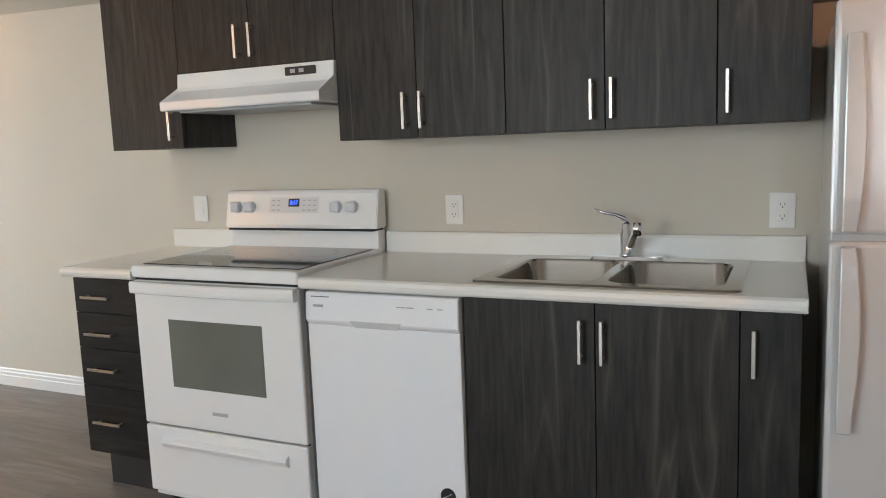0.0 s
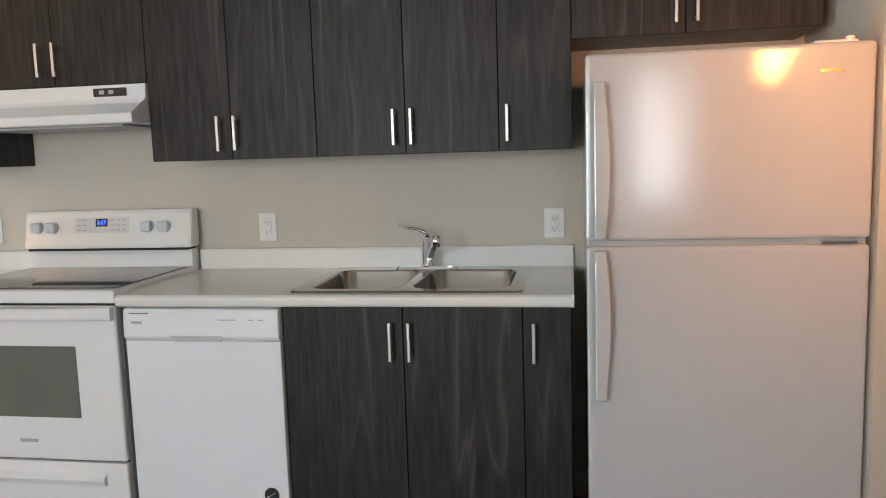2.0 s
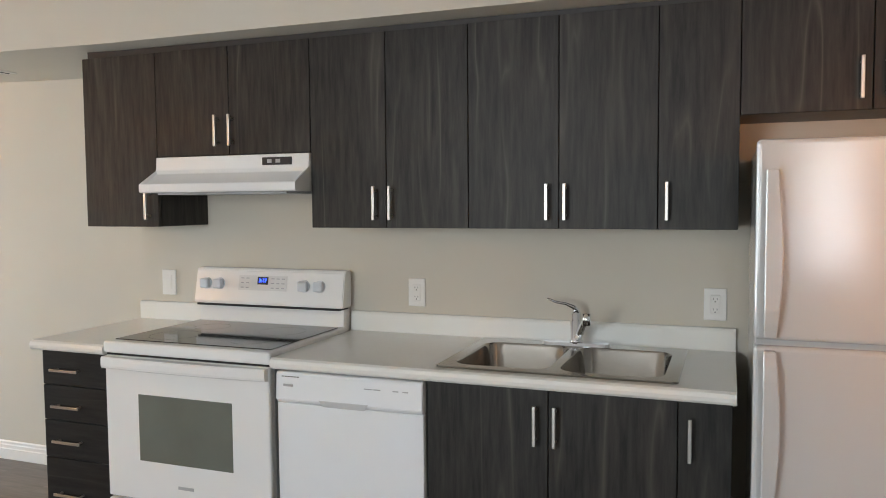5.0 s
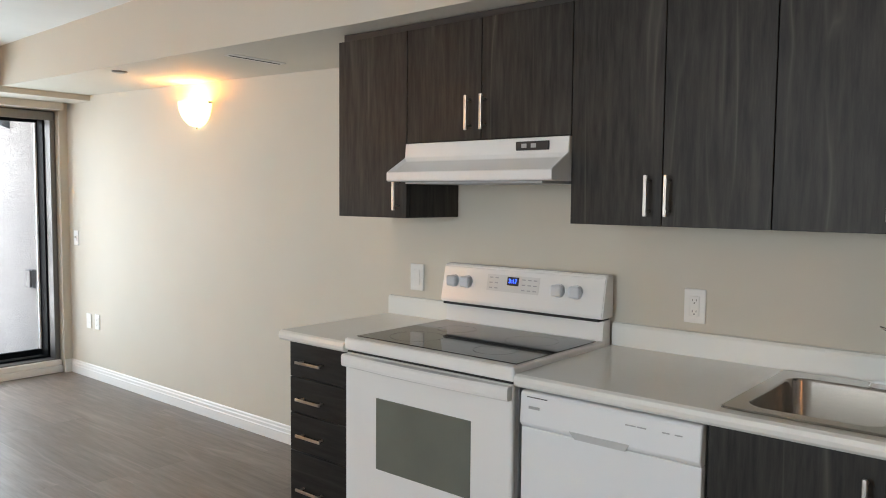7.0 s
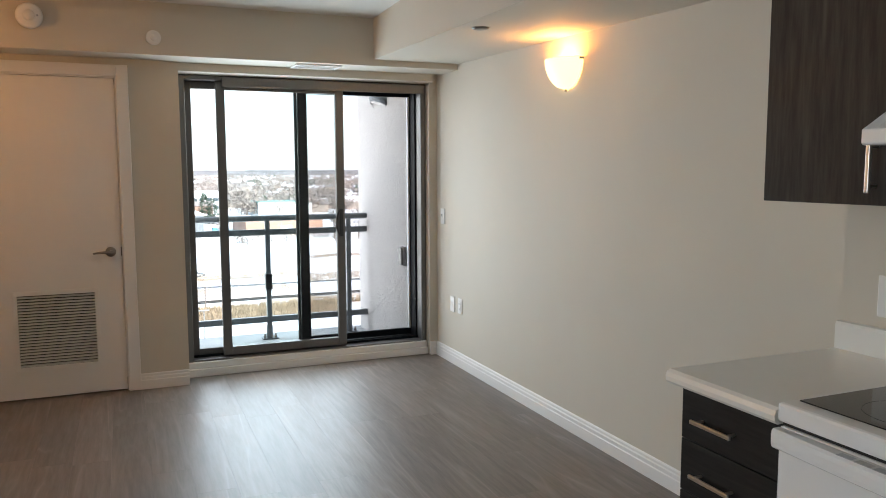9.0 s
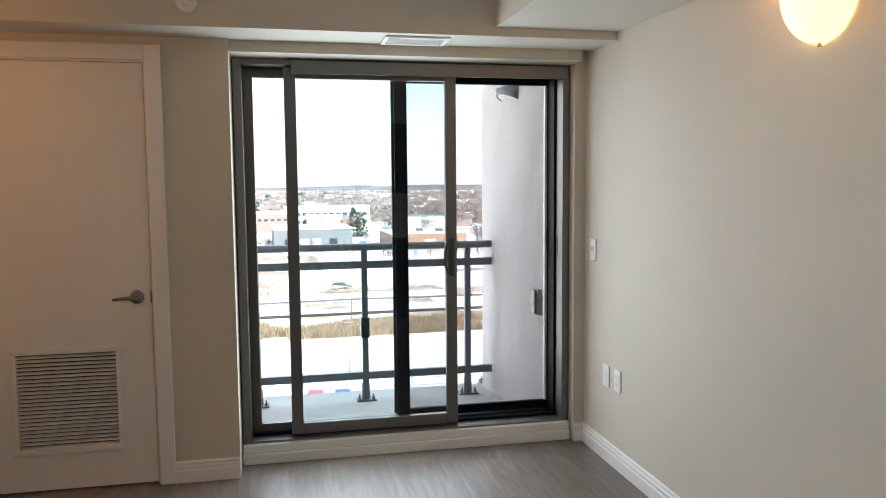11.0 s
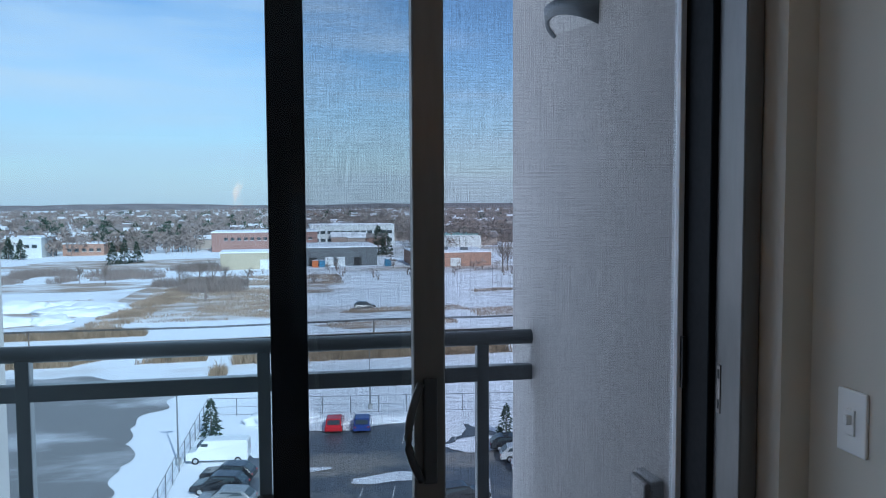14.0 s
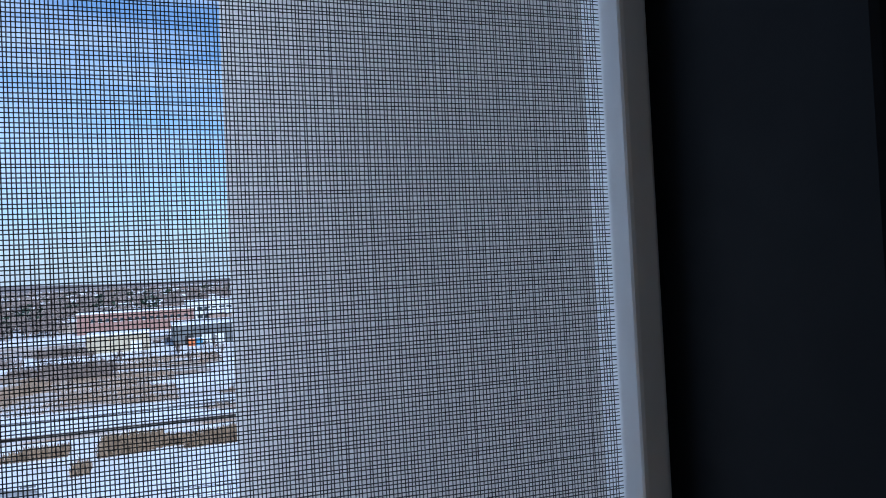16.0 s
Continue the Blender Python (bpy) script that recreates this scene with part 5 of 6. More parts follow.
for i in range(7):
    y = -1.5 + i * 2.75
    sheet("stall_line", [(-60.5, y + 6), (-65.5, y + 7.2), (-65.5, y + 7.32), (-60.5, y + 6.12)], GZ + 0.062, M_LINE, "worn white parking line", "road marking")
for i in range(3):
    sheet("stall_line", [(-76.5, 10.8 + i * 2.7), (-81.5, 12.0 + i * 2.7), (-81.5, 12.12 + i * 2.7), (-76.5, 10.92 + i * 2.7)], GZ + 0.062, M_LINE, "worn white parking line", "road marking")

# heaped snow at the head of the lot
def snow_heap(cx, cy, rx, ry, h, seed):
    bm = bmesh.new()
    bmesh.ops.create_icosphere(bm, subdivisions=4, radius=1.0)
    for v in bm.verts:
        n = noise.noise(Vector((v.co.x * 2.2 + seed, v.co.y * 2.2, v.co.z * 2.2)))
        n2 = noise.noise(Vector((v.co.x * 6 + seed, v.co.y * 6, v.co.z * 6)))
        k = 1 + 0.28 * n + 0.12 * n2
        v.co = Vector((cx + v.co.x * rx * k, cy + v.co.y * ry * k, GZ + max(-0.2, v.co.z * h * k)))
    o = part("snow_heap", bm, M_SNOW, None, "", True)
    return tagged(o, "ploughed heap of lumpy white snow", "snow heap")


snow_heap(-87.5, -0.5, 2.2, 4.2, 1.5, 1)
snow_heap(-85.6, 10.5, 1.6, 6.5, 0.6, 3)
for k in range(10):
    snow_heap(-180 + random.uniform(-13, 14), -58 + random.uniform(-16, 20), random.uniform(2, 6), random.uniform(3, 8), random.uniform(0.8, 2.2), k + 7)


# vehicles
def vehicle(name, paint, L, W, H, hood, m, label, cat, van=False):
    v = thing(name, (0, 0, 0), label, cat)
    v.matrix_basis = Matrix.Identity(4)
    c = H * 0.52
    bm = bmesh.new()
    if van:
        prof = [(-L / 2, 0.35), (L / 2, 0.35), (L / 2, 0.95), (L / 2 - 0.15, 1.08), (L / 2 - 0.85, 1.18), (L / 2 - 1.55, H - 0.05), (L / 2 - 1.75, H), (-L / 2 + 0.08, H), (-L / 2, H - 0.15)]
    else:
        prof = [(-L / 2, 0.30), (L / 2, 0.30), (L / 2, 0.62), (L / 2 - 0.10, 0.74), (L / 2 - hood, c + 0.10), (L / 2 - hood - 0.75, H - 0.04), (L / 2 - hood - 1.0, H), (-L / 2 + 0.75, H - 0.03), (-L / 2 + 0.18, c + 0.16), (-L / 2, c)]
    prism(bm, prof, "y", -W / 2, W / 2)
    for vt_ in bm.verts:
        if vt_.co.z > c + 0.12:
            vt_.co.y *= 0.84
    bmesh.ops.bevel(bm, geom=bm.edges[:], offset=0.05, segments=2, affect='EDGES')
    part("body", bm, paint, v, "", False)
    if van:
        part("windscreen", B(L / 2 - 1.42, -W * 0.38, 1.25, L / 2 - 1.0, W * 0.38, H - 0.35), M_DARKWIN, v)
        for s in (-1, 1):
            part("side_window", B(L / 2 - 2.0, s * W * 0.445 - 0.03, 1.30, L / 2 - 1.35, s * W * 0.445 + 0.03, H - 0.25, bevel=0.02), M_DARKWIN, v)
    else:
        x0, x1 = -L / 2 + 0.62, L / 2 - hood - 0.45
        for s in (-1, 1):
            bm = bmesh.new()
            prism(bm, [(x0, c + 0.18), (x1, c + 0.18), (x1 - 0.5, H - 0.11), (x0 + 0.28, H - 0.11)], "y", s * W * 0.43 - 0.03, s * W * 0.43 + 0.03)
            part("side_window", bm, M_DARKWIN, v)
        bm = bmesh.new()
        prism(bm, [(L / 2 - hood - 0.08, c + 0.14), (L / 2 - hood - 0.66, H - 0.10), (L / 2 - hood - 0.72, H - 0.10), (L / 2 - hood - 0.2, c + 0.14)], "y", -W * 0.37, W * 0.37)
        for q in bm.verts:
            q.co.x += 0.04
        part("windscreen", bm, M_DARKWIN, v)
        bm = bmesh.new()
        prism(bm, [(-L / 2 + 0.20, c + 0.22), (-L / 2 + 0.66, H - 0.12), (-L / 2 + 0.74, H - 0.12), (-L / 2 + 0.32, c + 0.22)], "y", -W * 0.36, W * 0.36)
        for q in bm.verts:
            q.co.x -= 0.05
        part("rear_window", bm, M_DARKWIN, v)
    for sx in (-1, 1):
        for sy in (-1, 1):
            bm = bmesh.new()
            cx, cy = sx * (L / 2 - 0.88), sy * (W / 2 - 0.09)
            cyl(bm, (cx, cy - 0.11, 0.33), (cx, cy + 0.11, 0.33), 0.33, None, 20)
            w = part("wheel", bm, M_BLACK, v)
            bm = bmesh.new()
            cyl(bm, (cx, cy + sy * 0.09, 0.33), (cx, cy + sy * 0.118, 0.33), 0.20, 0.18, 16)
            part("rim", bm, M_GREYPL, w)
    for sy in (-1, 1):
        part("tail_light", B(-L / 2 - 0.01, sy * W * 0.38 - 0.12, c - 0.12, -L / 2 + 0.06, sy * W * 0.38 + 0.12, c + 0.02, bevel=0.01), mat("tail_red", (0.35, 0.02, 0.02), 0.3), v)
        part("headlight", B(L / 2 - 0.14, sy * W * 0.38 - 0.12, 0.58, L / 2 + 0.005, sy * W * 0.38 + 0.12, 0.70, bevel=0.01), M_PLASTIC, v)
    v.matrix_basis = m
    return v


def paintm(name, c):
    return mat(name, c, 0.25, 0.0, var=0.03, coat=0.5)


P_RED, P_BLUE, P_DARK, P_BLACK, P_GREY, P_WHITE, P_SILVER = (paintm(n, c) for n, c in (("red_paint", (0.55, 0.02, 0.03)), ("blue_paint", (0.03, 0.06, 0.25)), ("dark_grey_paint", (0.05, 0.05, 0.055)), ("black_paint", (0.018, 0.02, 0.025)), ("grey_paint", (0.20, 0.21, 0.22)), ("white_paint", (0.75, 0.76, 0.76)), ("silver_paint", (0.45, 0.46, 0.47))))
gz = GZ + 0.056
vehicle("van", P_WHITE, 5.6, 2.0, 2.15, 0, pose(-75.5, -6.6, gz, 0, 0, 262), "white cargo van parked on the snowy lot edge", "van", True)
vehicle("car", P_RED, 4.5, 1.8, 1.45, 1.2, pose(-83.5, 4.7, gz, 0, 0, 172), "red sedan parked facing the fence", "car")
vehicle("car", P_BLUE, 4.5, 1.8, 1.45, 1.2, pose(-83.0, 7.6, gz, 0, 0, 172), "blue sedan parked beside a red one", "car")
vehicle("car", P_DARK, 4.6, 1.85, 1.7, 1.15, pose(-79.5, 14.6, gz, 0, 0, 166), "dark grey suv parked on trodden snow", "car")
vehicle("car", P_BLACK, 4.6, 1.8, 1.45, 1.2, pose(-70.4, -5.4, gz, 0, 0, 255), "black sedan in the row by the fence", "car")
vehicle("car", P_BLACK, 4.6, 1.85, 1.65, 1.1, pose(-67.4, -5.9, gz, 0, 0, 255), "black suv in the row by the fence", "car")
vehicle("car", P_GREY, 4.6, 1.8, 1.45, 1.2, pose(-64.4, -5.2, gz, 0, 0, 255), "grey sedan in the row by the fence", "car")
vehicle("car", P_BLACK, 4.6, 1.8, 1.45, 1.2, pose(-61.2, 13.2, gz, 0, 0, 96), "black sedan by the snow island", "car")
vehicle("car", P_BLACK, 4.6, 1.8, 1.45, 1.2, pose(-72.6, 21.2, gz, 0, 0, 78), "black sedan at the edge of the lot", "car")
vehicle("car", P_SILVER, 4.5, 1.8, 1.45, 1.2, pose(-69.4, 21.2, gz, 0, 0, 78), "silver sedan at the edge of the lot", "car")
vehicle("car", P_WHITE, 4.5, 1.8, 1.45, 1.2, pose(-66.4, 21.4, gz, 0, 0, 78), "white sedan at the edge of the lot", "car")
vehicle("car", P_DARK, 4.8, 1.85, 1.6, 1.2, pose(-176, 18, GZ + 0.01, 0, 0, 95), "dark car standing in the snowy field", "car")


# fences
def fence(p0, p1, step, h, label):
    a, b = Vector((*p0, GZ)), Vector((*p1, GZ))
    f = thing("wire_fence", tuple((a + b) / 2), label, "fence")
    n = max(1, int((b - a).length / step))
    for i in range(n + 1):
        p = a.lerp(b, i / n)
        bm = bmesh.new()
        cyl(bm, p, p + Vector((0, 0, h)), 0.05, None, 8)
        part("post", bm, M_STEELPOST, f)
    for z in (h - 0.03, h * 0.5, 0.10):
        bm = bmesh.new()
        cyl(bm, a + Vector((0, 0, z)), b + Vector((0, 0, z)), 0.032 if z > 1 else 0.02, None, 6)
        part("rail", bm, M_STEELPOST, f)
    return f


fence((-91.6, -9.0), (-86.5, 26.0), 3.0, 2.0, "galvanised wire fence behind the parking lot")
fence((-91.6, -9.0), (-58.0, -10.6), 3.0, 2.0, "galvanised wire fence beside the lot")
fence((-86.5, 26.0), (-70.0, 27.0), 3.0, 2.0, "galvanised wire fence at the far corner of the lot")


def street_lamp(x, y, h, label):
    s = thing("street_lamp", (x, y, GZ), label, "street lamp")
    bm = bmesh.new()
    cyl(bm, (x, y, GZ), (x, y, GZ + 0.6), 0.28, None, 12)
    part("concrete_base", bm, M_CONC, s)
    bm = bmesh.new()
    cyl(bm, (x, y, GZ + 0.6), (x, y, GZ + h), 0.09, 0.05, 10)
    part("pole", bm, M_STEELPOST, s)
    bm = bmesh.new()
    box(bm, x - 0.15, y - 0.6, GZ + h, x + 0.15, y + 0.6, GZ + h + 0.12, bevel=0.03)
    part("lamp_head", bm, M_STEELPOST, s)


street_lamp(-75.4, -10.2, 7.5, "grey parking lot lamp post on the snowy verge")
street_lamp(-90.5, 9.3, 7.5, "grey parking lot lamp post behind the cars")

# power poles, wires and the railway
for i, y in enumerate((-150, -95, -40, 15, 70, 125)):
    p = thing("utility_pole", (-134, y, GZ), "weathered wooden utility pole by the railway", "utility pole", "poles along the railway")
    bm = bmesh.new()
    cyl(bm, (-134, y, GZ), (-134, y, GZ + 4.0), 0.12, 0.09, 8)
    part("pole", bm, M_TWIG, p)
    part("crossarm", B(-134.9, y - 0.06, GZ + 3.6, -133.1, y + 0.06, GZ + 3.75), M_TWIG, p)
for i in range(4):
    bm = bmesh.new()
    x = -134.8 + 0.53 * i
    tube(bm, [(x, -150 + 275 * k / 60, GZ + 3.8 - 0.25 * (1 - abs(((k / 12.0) % 1) * 2 - 1))) for k in range(61)], 0.035, 5)
    tagged(part("overhead_wire", bm, M_BLACK, None), "thin dark overhead wire along the railway", "wire")
tr = thing("railway_track", (-139, 0, GZ), "railway track with two dark rails on a low bank", "railway")
part("ballast_bank", B(-142, -400, GZ, -136.5, 400, GZ + 0.25), M_SCRUB, tr)
for x in (-140.0, -138.5):
    part("rail", B(x - 0.08, -400, GZ + 0.25, x + 0.08, 400, GZ + 0.45), M_DARKGAP, tr)


# reeds and scrub: many thin blades
def blades(name, areas, count, h0, h1, w, m, label, cat, seed=1, soft=False):
    rng = np.random.RandomState(seed)
    vs, fs = [], []
    tot = sum((a[1] - a[0]) * (a[3] - a[2]) for a in areas)
    for (x0, x1, y0, y1) in areas:
        n = int(count * (x1 - x0) * (y1 - y0) / tot)
        X, Y = rng.uniform(x0, x1, n), rng.uniform(y0, y1, n)
        Hh, A, LX, LY = rng.uniform(h0, h1, n), rng.uniform(0, math.pi, n), rng.normal(0, 0.25, n), rng.normal(0, 0.25, n)
        for x, y, h, a, lx, ly in zip(X, Y, Hh, A, LX, LY):
            # ragged edges of the strip
            if noise.noise(Vector((x * 0.12, y * 0.06, seed))) < -0.22:
                continue
            if soft:
                r2 = ((2 * x - x0 - x1) / (x1 - x0)) ** 2 + ((2 * y - y0 - y1) / (y1 - y0)) ** 2
                r2 += 1.3 * noise.noise(Vector((x * 0.10, y * 0.10, seed + 3.0))) + 0.5 * noise.noise(Vector((x * 0.4, y * 0.4, seed)))
                if r2 > 0.85:
                    continue
                h *= 1.15 - 0.6 * max(0.0, r2)
            dx, dy = w * math.cos(a), w * math.sin(a)
            k = len(vs)
            vs += [(x - dx, y - dy, GZ), (x + dx, y + dy, GZ), (x + dx * 0.5 + lx * h, y + dy * 0.5 + ly * h, GZ + h), (x - dx * 0.6 + lx * h, y - dy * 0.6 + ly * h, GZ + h * 0.93)]
            fs.append((k, k + 1, k + 2, k + 3))
    me_ = bpy.data.meshes.new(name)
    me_.from_pydata(vs, [], fs)
    me_.materials.append(m)
    return tagged(new(name, me_), label, cat, "", "stuff")


blades("reeds", ((-131, -119, -8, 95), (-119, -110, -10.5, -8.3), (-128, -123, -48, -12), (-152, -148, -70, -25)), 70000, 0.5, 1.45, 0.05, M_REED, "tan dry reeds along the railway bank", "reeds", 3)
blades("scrub", ((-176, -168, 14, 40), (-170, -158, 40, 75), (-206, -200, 50, 74), (-156, -150, 8, 34), (-225, -165, -34, 4), (-262, -232, -30, 18), (-206, -186, -80, -46)), 40000, 0.15, 0.6, 0.06, M_DRYGRASS, "dry brown scrub standing out of the snow", "scrub", 4)


# a brushy ditch running off into the fields, and thickets beside it
ditch = [(-157 - 8 * k, -36 + 1.1 * k) for k in range(10)]
blades("ditch_brush", [(x - 9, x + 9, y - 5.0, y + 5.0) for x, y in ditch], 22000, 0.2, 0.9, 0.06, M_DRYGRASS, "brown brush along a ditch in the snow", "brush", 12, True)
blades("thicket", ((-292, -256, -66, -38), (-252, -220, -38, -10), (-234, -210, -28, -8), (-306, -282, -42, -16), (-300, -250, -90, -62)), 30000, 0.4, 2.6, 0.06, M_WOODS, "grey-brown thicket of bare shrubs", "thicket", 14, True)


# trees
def bare_tree(x, y, h, seed, m=None):
    rnd = random.Random(seed)
    t = thing("bare_tree", (x, y, GZ), "leafless grey-brown tree in the snow", "tree", "bare trees in the fields")
    bm = bmesh.new()
    tube(bm, [(x, y, GZ), (x + rnd.uniform(-.2, .2), y + rnd.uniform(-.2, .2), GZ + h * 0.35), (x + rnd.uniform(-.4, .4), y + rnd.uniform(-.4, .4), GZ + h * 0.8)], [h * 0.028, h * 0.020, h * 0.006], 7)
    part("trunk", bm, M_TWIG, t)
    bm = bmesh.new()
    for i in range(16):
        z0 = rnd.uniform(0.25, 0.75) * h
        a = rnd.uniform(0, 6.28)
        L = (h - z0) * rnd.uniform(0.5, 0.75)
        p0 = Vector((x, y, GZ + z0))
        p1 = p0 + Vector((math.cos(a) * L * 0.5, math.sin(a) * L * 0.5, L * 0.45))
        p2 = p1 + Vector((math.cos(a) * L * 0.25, math.sin(a) * L * 0.25, L * 0.5))
        tube(bm, [p0, p1, p2], [h * 0.009, h * 0.006, h * 0.002], 5)
        for j in range(9):
            b0 = p0.lerp(p2, rnd.uniform(0.3, 1.0))
            d = Vector((rnd.uniform(-1, 1), rnd.uniform(-1, 1), rnd.uniform(0.1, 1.2))).normalized() * L * rnd.uniform(0.2, 0.45)
            tube(bm, [b0, b0 + d], [h * 0.004, h * 0.0015], 4)
    part("crown", bm, m or M_TWIG, t, "bare branching twigs")


for i, (x, y, h) in enumerate(((-231, -20, 9), (-226, -16, 7), (-236, -24, 8), (-254, 74, 11), (-252, 82, 12), (-262, 78, 10), (-240, -30, 7), (-222, -27, 6), (-262, 6, 5), (-228, -10, 6), (-246, -52, 7), (-250, -60, 6), (-270, 94, 11), (-286, 104, 12))):
    bare_tree(x, y, h, i + 1)


def spruce(x, y, h, seed):
    rnd = random.Random(seed)
    t = thing("spruce_tree", (x, y, GZ), "small dark green spruce in the snow", "tree", "spruces")
    bm = bmesh.new()
    cyl(bm, (x, y, GZ), (x, y, GZ + h * 0.9), h * 0.025, h * 0.005, 8)
    part("trunk", bm, M_TWIG, t)
    bm = bmesh.new()
    for i in range(230):
        f = rnd.random() ** 0.7
        z = h * (0.08 + 0.92 * (1 - f))
        r = f * h * 0.30
        a = rnd.uniform(0, 6.28)
        rr = r * rnd.uniform(0.35, 1.05)
        c = Vector((x + rr * math.cos(a), y + rr * math.sin(a), GZ + z - rr * 0.25))
        s = h * 0.055 * rnd.uniform(0.6, 1.3)
        d = Vector((math.cos(a), math.sin(a), -0.25)) * s * 1.6
        n = Vector((-math.sin(a), math.cos(a), 0)) * s * 0.8
        u = Vector((0, 0, s * 0.5))
        bm.faces.new([bm.verts.new(p) for p in (c - n, c + d - u * 0.4, c + n)])
        bm.faces.new([bm.verts.new(p) for p in (c - u, c + d, c + u)])
    part("crown", bm, M_SPRUCE, t, "ragged needle boughs")


for i, (x, y, h) in enumerate(((-83.0, -7.9, 4.2), (-76.5, 21.6, 3.6), (-356, 44, 14), (-352, 47, 12), (-330, -62, 10), (-326, -66, 9), (-334, -58, 9), (-372, -118, 10), (-368, -112, 9))):
    spruce(x, y, h, i)


# buildings with real openings set in
def building(name, x0, y0, x1, y1, h, wall, label, wins=(), roof=None, snow=True, doors=()):
    """x1 is the face turned to the lot; wins: (y, z, width, height, count, step)."""
    b = thing(name, ((x0 + x1) / 2, (y0 + y1) / 2, GZ), label, "building")
    part("wall", B(x0, y0, GZ, x1, y1, GZ + h), wall, b)
    rf = part("roof", B(x0 - 0.3, y0 - 0.3, GZ + h, x1 + 0.3, y1 + 0.3, GZ + h + 0.45), roof or M_SNOW, b, "flat snow-covered roof" if roof is None else "coloured roof")
    for (y, z, w, hh, n, st) in wins:
        for i in range(n):
            win = part("window", B(x1 - 0.05, y + i * st, GZ + z, x1 + 0.06, y + i * st + w, GZ + z + hh), M_DARKWIN, b)
            part("sill", B(x1 + 0.0, y + i * st - 0.1, GZ + z - 0.18, x1 + 0.14, y + i * st + w + 0.1, GZ + z), M_WHITEW, win)
    for (y, w, hh, m) in doors:
        part("door", B(x1 - 0.05, y, GZ, x1 + 0.10, y + w, GZ + hh), m, b)
    return b


P_OR, P_TEALD = mat("orange_container", (0.55, 0.16, 0.05), 0.6), mat("blue_container", (0.06, 0.20, 0.34), 0.6)
bo = building("brick_shop", -312, 49, -283, 78, 5.2, M_BRICK, "orange brick commercial building with snowy flat roof", wins=(), doors=((62, 4.0, 3.2, M_WHITEW),))
for i in range(3):
    part("roof_unit", B(-300 + i * 4, 54 + i * 7, GZ + 5.6, -298 + i * 4, 56.5 + i * 7, GZ + 6.8), M_GREYW, bo)
building("warehouse", -330, 6, -297, 36, 7.0, M_GREYW, "dark grey metal warehouse with snowy roof", doors=((10, 3, 3.4, M_DARKGAP), (16, 3.2, 3.4, M_WHITEW), (20.5, 3.2, 3.4, M_WHITEW), (27, 3.0, 3.4, M_DARKGAP)))
building("beige_shed", -306, -22, -290, -2, 6.0, M_BEIGE, "beige metal shed beside a bare tree", doors=((-8, 3.5, 3.5, M_WHITEW),))
building("red_brick_factory", -430, -34, -398, 18, 9.5, M_BRICK2, "long red brick factory with snowy flat roof", wins=((-28, 5.6, 1.8, 1.5, 14, 3.2),))
building("white_office", -462, 16, -440, 64, 11.5, M_WHITEW, "white two-storey office with window bands", wins=((18, 2.2, 2.8, 1.8, 12, 3.8), (18, 6.6, 2.8, 1.8, 12, 3.8)))
building("teal_roof_hall", -420, 76, -396, 104, 7.0, M_WHITEW, "white hall with a teal metal roof", roof=M_TEAL)
building("grey_depot", -400, -128, -377, -106, 9.0, M_WHITEW, "pale grey depot with a flat roof", wins=((-126, 4.5, 2.2, 1.6, 6, 3.2),))
building("brick_row", -404, -100, -388, -82, 5.5, M_BRICK, "low orange brick workshop", wins=((-98, 2.0, 1.8, 1.4, 5, 3.2),))
for i, (y, c) in enumerate(((11, P_OR), (13.6, P_TEALD), (38.5, P_TEALD))):
    o = thing("container", (-292, y, GZ), "painted steel container beside the warehouse", "container", "containers by the warehouse")
    part("box", B(-294, y, GZ, -291.6, y + 2.2, GZ + 2.6, bevel=0.05), c, o)
    part("lid", B(-294.1, y - 0.05, GZ + 2.6, -291.5, y + 2.25, GZ + 2.72), M_SNOW, o)

# distant suburb: roofs under snow and bare woods up to the horizon
rng = np.random.RandomState(11)
wv, wf, rv, rf_ = [], [], [], []
for i in range(1150):
    d = 430 + 1900 * rng.rand() ** 1.35
    ang = rng.uniform(-0.75, 0.75)
    x, y = -d * math.cos(ang), d * math.sin(ang) + 20
    w, dp, h = rng.uniform(8, 12), rng.uniform(7, 9), rng.uniform(4.0, 5.5)
    k = len(wv)
    for zz in (0, h):
        wv += [(x - dp / 2, y - w / 2, GZ + zz), (x + dp / 2, y - w / 2, GZ + zz), (x + dp / 2, y + w / 2, GZ + zz), (x - dp / 2, y + w / 2, GZ + zz)]
    wf += [(k, k + 1, k + 5, k + 4), (k + 1, k + 2, k + 6, k + 5), (k + 2, k + 3, k + 7, k + 6), (k + 3, k, k + 4, k + 7)]
    k = len(rv)
    e, r = 0.5, rng.uniform(2.2, 3.4)
    rv += [(x - dp / 2 - e, y - w / 2 - e, GZ + h), (x + dp / 2 + e, y - w / 2 - e, GZ + h), (x + dp / 2 + e, y + w / 2 + e, GZ + h), (x - dp / 2 - e, y + w / 2 + e, GZ + h), (x, y - w / 2 - e, GZ + h + r), (x, y + w / 2 + e, GZ + h + r)]
    rf_ += [(k + 1, k + 2, k + 5, k + 4), (k + 3, k, k + 4, k + 5), (k, k + 1, k + 4), (k + 2, k + 3, k + 5)]
M_HOUSE = bpy.data.materials.new("house_walls")
M_HOUSE.use_nodes = True
hn = M_HOUSE.node_tree
hg = hn.nodes.new("ShaderNodeNewGeometry")
hr = hn.nodes.new("ShaderNodeValToRGB")
hr.color_ramp.elements[0].color, hr.color_ramp.elements[1].color = (0.22, 0.13, 0.10, 1), (0.42, 0.38, 0.34, 1)
hn.links.new(hg.outputs["Random Per Island"], hr.inputs[0])
hn.links.new(hr.outputs[0], hn.nodes["Principled BSDF"].inputs["Base Color"])
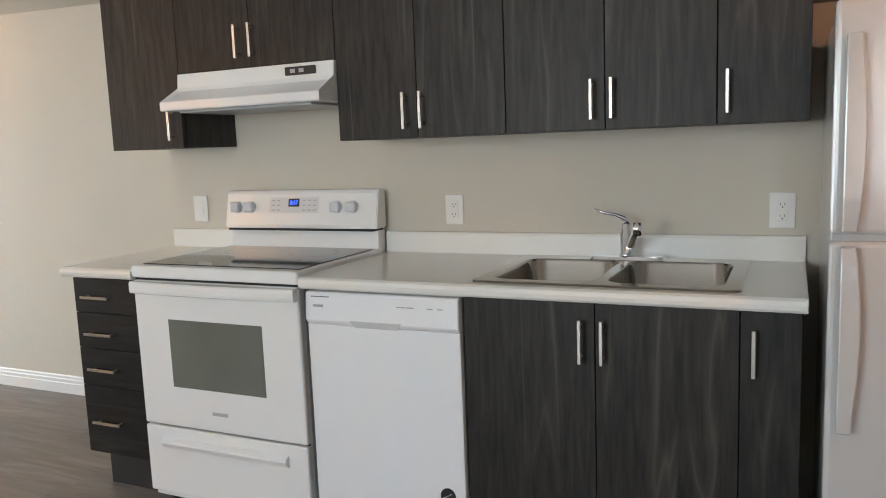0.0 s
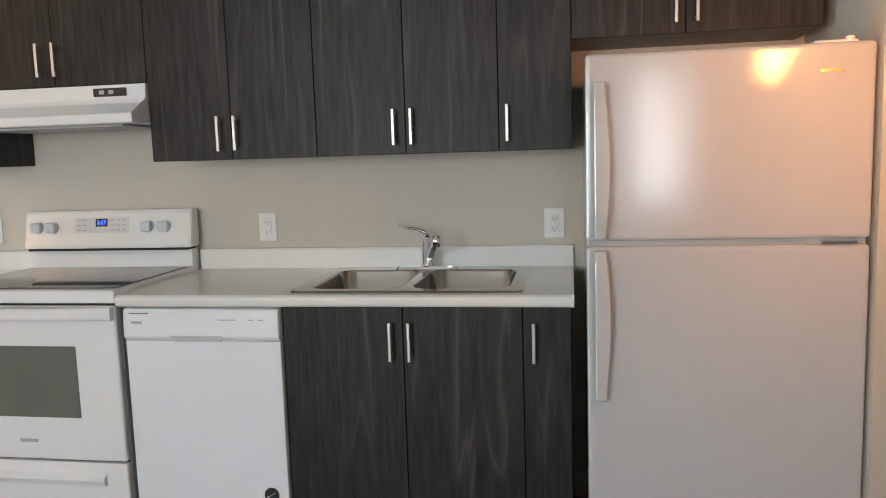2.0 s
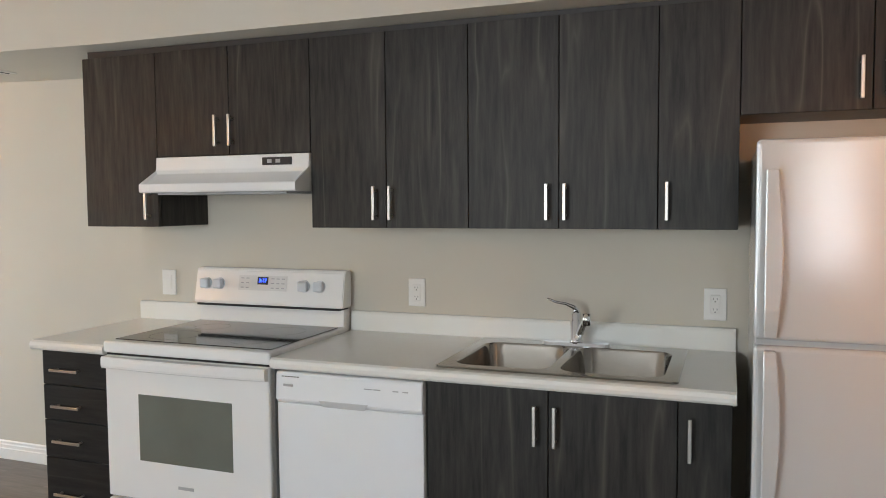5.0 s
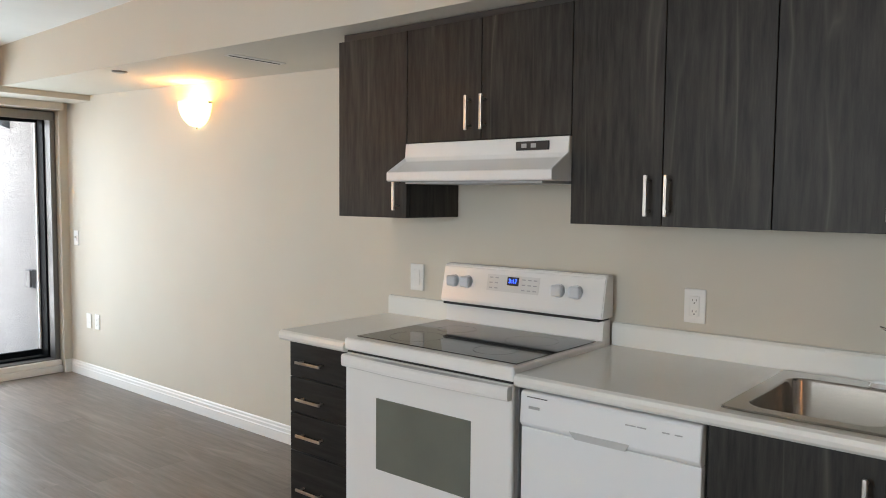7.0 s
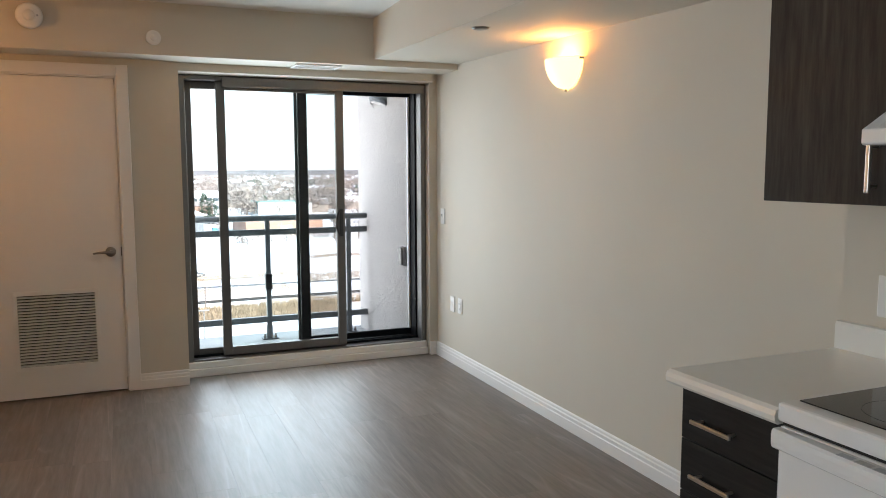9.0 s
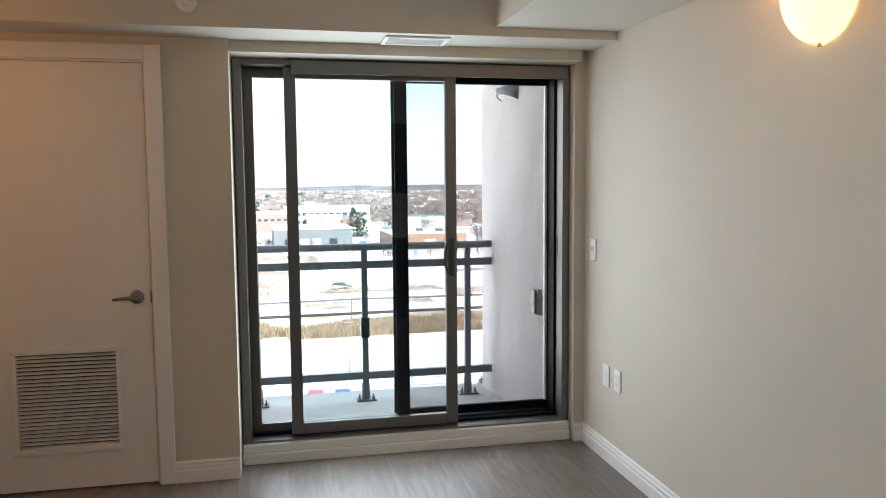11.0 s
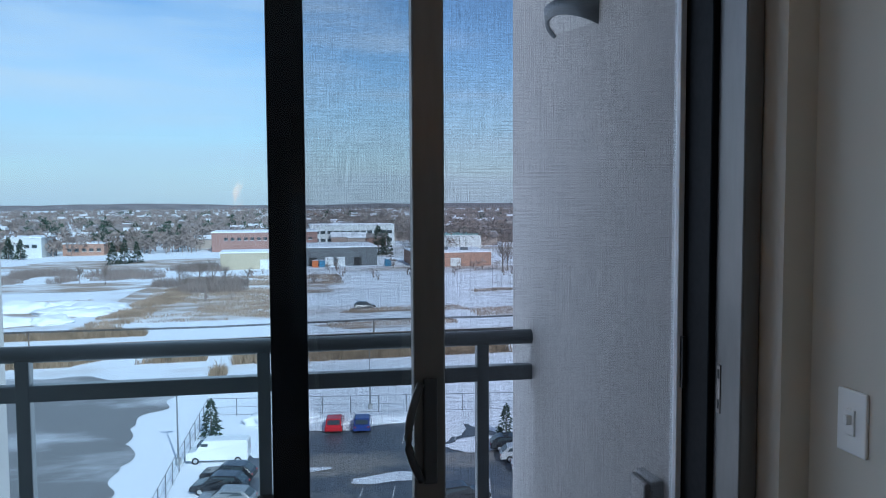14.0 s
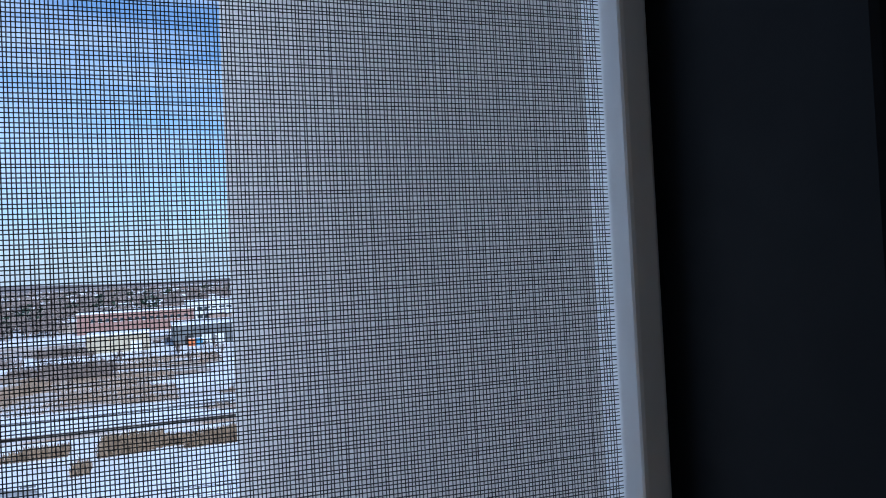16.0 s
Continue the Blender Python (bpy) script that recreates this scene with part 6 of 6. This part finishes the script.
hn.nodes["Principled BSDF"].inputs["Roughness"].default_value = 0.8
M_HROOF = bpy.data.materials.new("house_roofs")
M_HROOF.use_nodes = True
hn = M_HROOF.node_tree
hg = hn.nodes.new("ShaderNodeNewGeometry")
hr = hn.nodes.new("ShaderNodeValToRGB")
hr.color_ramp.interpolation = 'CONSTANT'
hr.color_ramp.elements[0].color, hr.color_ramp.elements[1].color = (0.62, 0.63, 0.66, 1), (0.20, 0.175, 0.17, 1)
hr.color_ramp.elements[1].position = 0.36
hn.links.new(hg.outputs["Random Per Island"], hr.inputs[0])
hn.links.new(hr.outputs[0], hn.nodes["Principled BSDF"].inputs["Base Color"])
hn.nodes["Principled BSDF"].inputs["Roughness"].default_value = 0.85
me = bpy.data.meshes.new("far_houses")
nw = len(wv)
me.from_pydata(wv + rv, [], wf + [tuple(a + nw for a in f) for f in rf_])
me.materials.append(M_HOUSE)
me.materials.append(M_HROOF)
for i, p in enumerate(me.polygons):
    p.material_index = 0 if i < len(wf) else 1
tagged(new("far_houses", me), "distant suburban houses with snowy roofs", "houses", "", "stuff")


def woods(name, n, d0, d1, power, h0, h1, m, label, seed, per=34, spread=0.8, grain=0.34):
    rg_ = np.random.RandomState(seed)
    vs, fs = [], []
    for i in range(n):
        d = d0 + (d1 - d0) * rg_.rand() ** power
        ang = rg_.uniform(-spread, spread)
        x, y = -d * math.cos(ang), d * math.sin(ang) + 20
        if noise.noise(Vector((x * 0.006, y * 0.006, seed))) < -0.1 or (380 < d < 470 and -40 < y < 70):
            continue
        h = rg_.uniform(h0, h1)
        r = h * 0.36
        P = rg_.normal(0, 1, (per, 3))
        P /= np.linalg.norm(P, axis=1)[:, None]
        P *= (rg_.rand(per, 1) ** 0.4)
        for q in P:
            c = np.array((x + q[0] * r, y + q[1] * r, GZ + h * 0.58 + q[2] * h * 0.42))
            a, b = rg_.normal(0, 1, 3) * r * grain, rg_.normal(0, 1, 3) * r * grain
            k = len(vs)
            vs += [tuple(c), tuple(c + a), tuple(c + b)]
            fs.append((k, k + 1, k + 2))
        k = len(vs)
        vs += [(x, y - 0.25, GZ), (x, y + 0.25, GZ), (x, y, GZ + h * 0.6)]
        fs.append((k, k + 1, k + 2))
    me_ = bpy.data.meshes.new(name)
    me_.from_pydata(vs, [], fs)
    me_.materials.append(m)
    return tagged(new(name, me_), label, "woods", "", "stuff")


woods("far_woods", 12500, 400, 2700, 1.35, 7, 12, M_WOODS, "distant bare brown woods between the houses", 5, 60, 0.8, 0.24)
woods("far_evergreens", 420, 400, 1800, 1.3, 8, 14, M_SPRUCE, "scattered dark evergreens among distant houses", 8, 30)
woods("field_brush", 260, 200, 330, 1.0, 2.0, 4, M_WOODS, "bare brush in the snowy fields", 9, 30, 0.5)
# low wooded hills at the horizon
bm = bmesh.new()
prev = None
for i in range(121):
    a = -1.1 + 2.2 * i / 120
    d = 3300
    z = 8 + 26 * (0.5 + 0.5 * noise.noise(Vector((i * 0.09, 3.1, 0)))) + 5 * noise.noise(Vector((i * 0.5, 1.0, 0)))
    pts = [bm.verts.new((-d * math.cos(a), d * math.sin(a), GZ)), bm.verts.new((-(d + 200) * math.cos(a), (d + 200) * math.sin(a), GZ + z))]
    if prev:
        bm.faces.new((prev[0], pts[0], pts[1], prev[1]))
    prev = pts
struct("backdrop", bm, mat("hill_woods", (0.20, 0.18, 0.18), 0.95, var=0.3, scale=0.01), "low wooded hills at the horizon", "hills")

# the streets outside run slightly askew to the building
ASKEW = Matrix.Translation((-2.2, -0.8, 0)) @ Matrix.Rotation(radians(2.0), 4, 'Z') @ Matrix.Translation((2.2, 0.8, 0))
for ob in [o for o in bpy.data.objects if o not in indoors and o.parent is None]:
    ob.matrix_basis = ASKEW @ ob.matrix_basis

# ---- floor planks ----
fl = tagged(new("floor"), "grey-brown wood-look vinyl plank floor", "floor", "", "structure")
PW, PL = 0.182, 1.22
bm = bmesh.new()
box(bm, 0, 0.0002, -0.006, PL - 0.0004, PW - 0.0002, 0.0, bevel=0.0002, seg=1)
plank_me = mesh_of("plank", bm, M_FLOOR)
rnd = random.Random(4)
y = -3.72
rowi = 0
while y < 0.29:
    x = -4.0 - rnd.uniform(0, PL)
    while x < 2.7:
        a, b = max(x, -3.985), min(x + PL, 2.7)
        if b - a > 0.03:
            ww = min(PW, 0.298 - y)
            o = new("plank", plank_me)
            o.parent = fl
            o.matrix_basis = Matrix.Translation((a, y, 0)) @ Matrix.Diagonal(((b - a) / PL, ww / PW, 1, 1))
        x += PL
    y += PW
    rowi += 1
bm = bmesh.new()
y = -3.72 - PW
while y > -5.8:
    box(bm, -3.8, y + 0.0006, -0.006, 6.2, y + PW - 0.0006, 0.0)
    y -= PW
y = -3.72
while y < -0.1:
    box(bm, 2.701, y + 0.0006, -0.006, 6.2, y + PW - 0.0006, 0.0)
    y += PW
rest = part("plank_rest", bm, M_FLOOR, fl)
tagged(rest, "", "", "", "stuff")
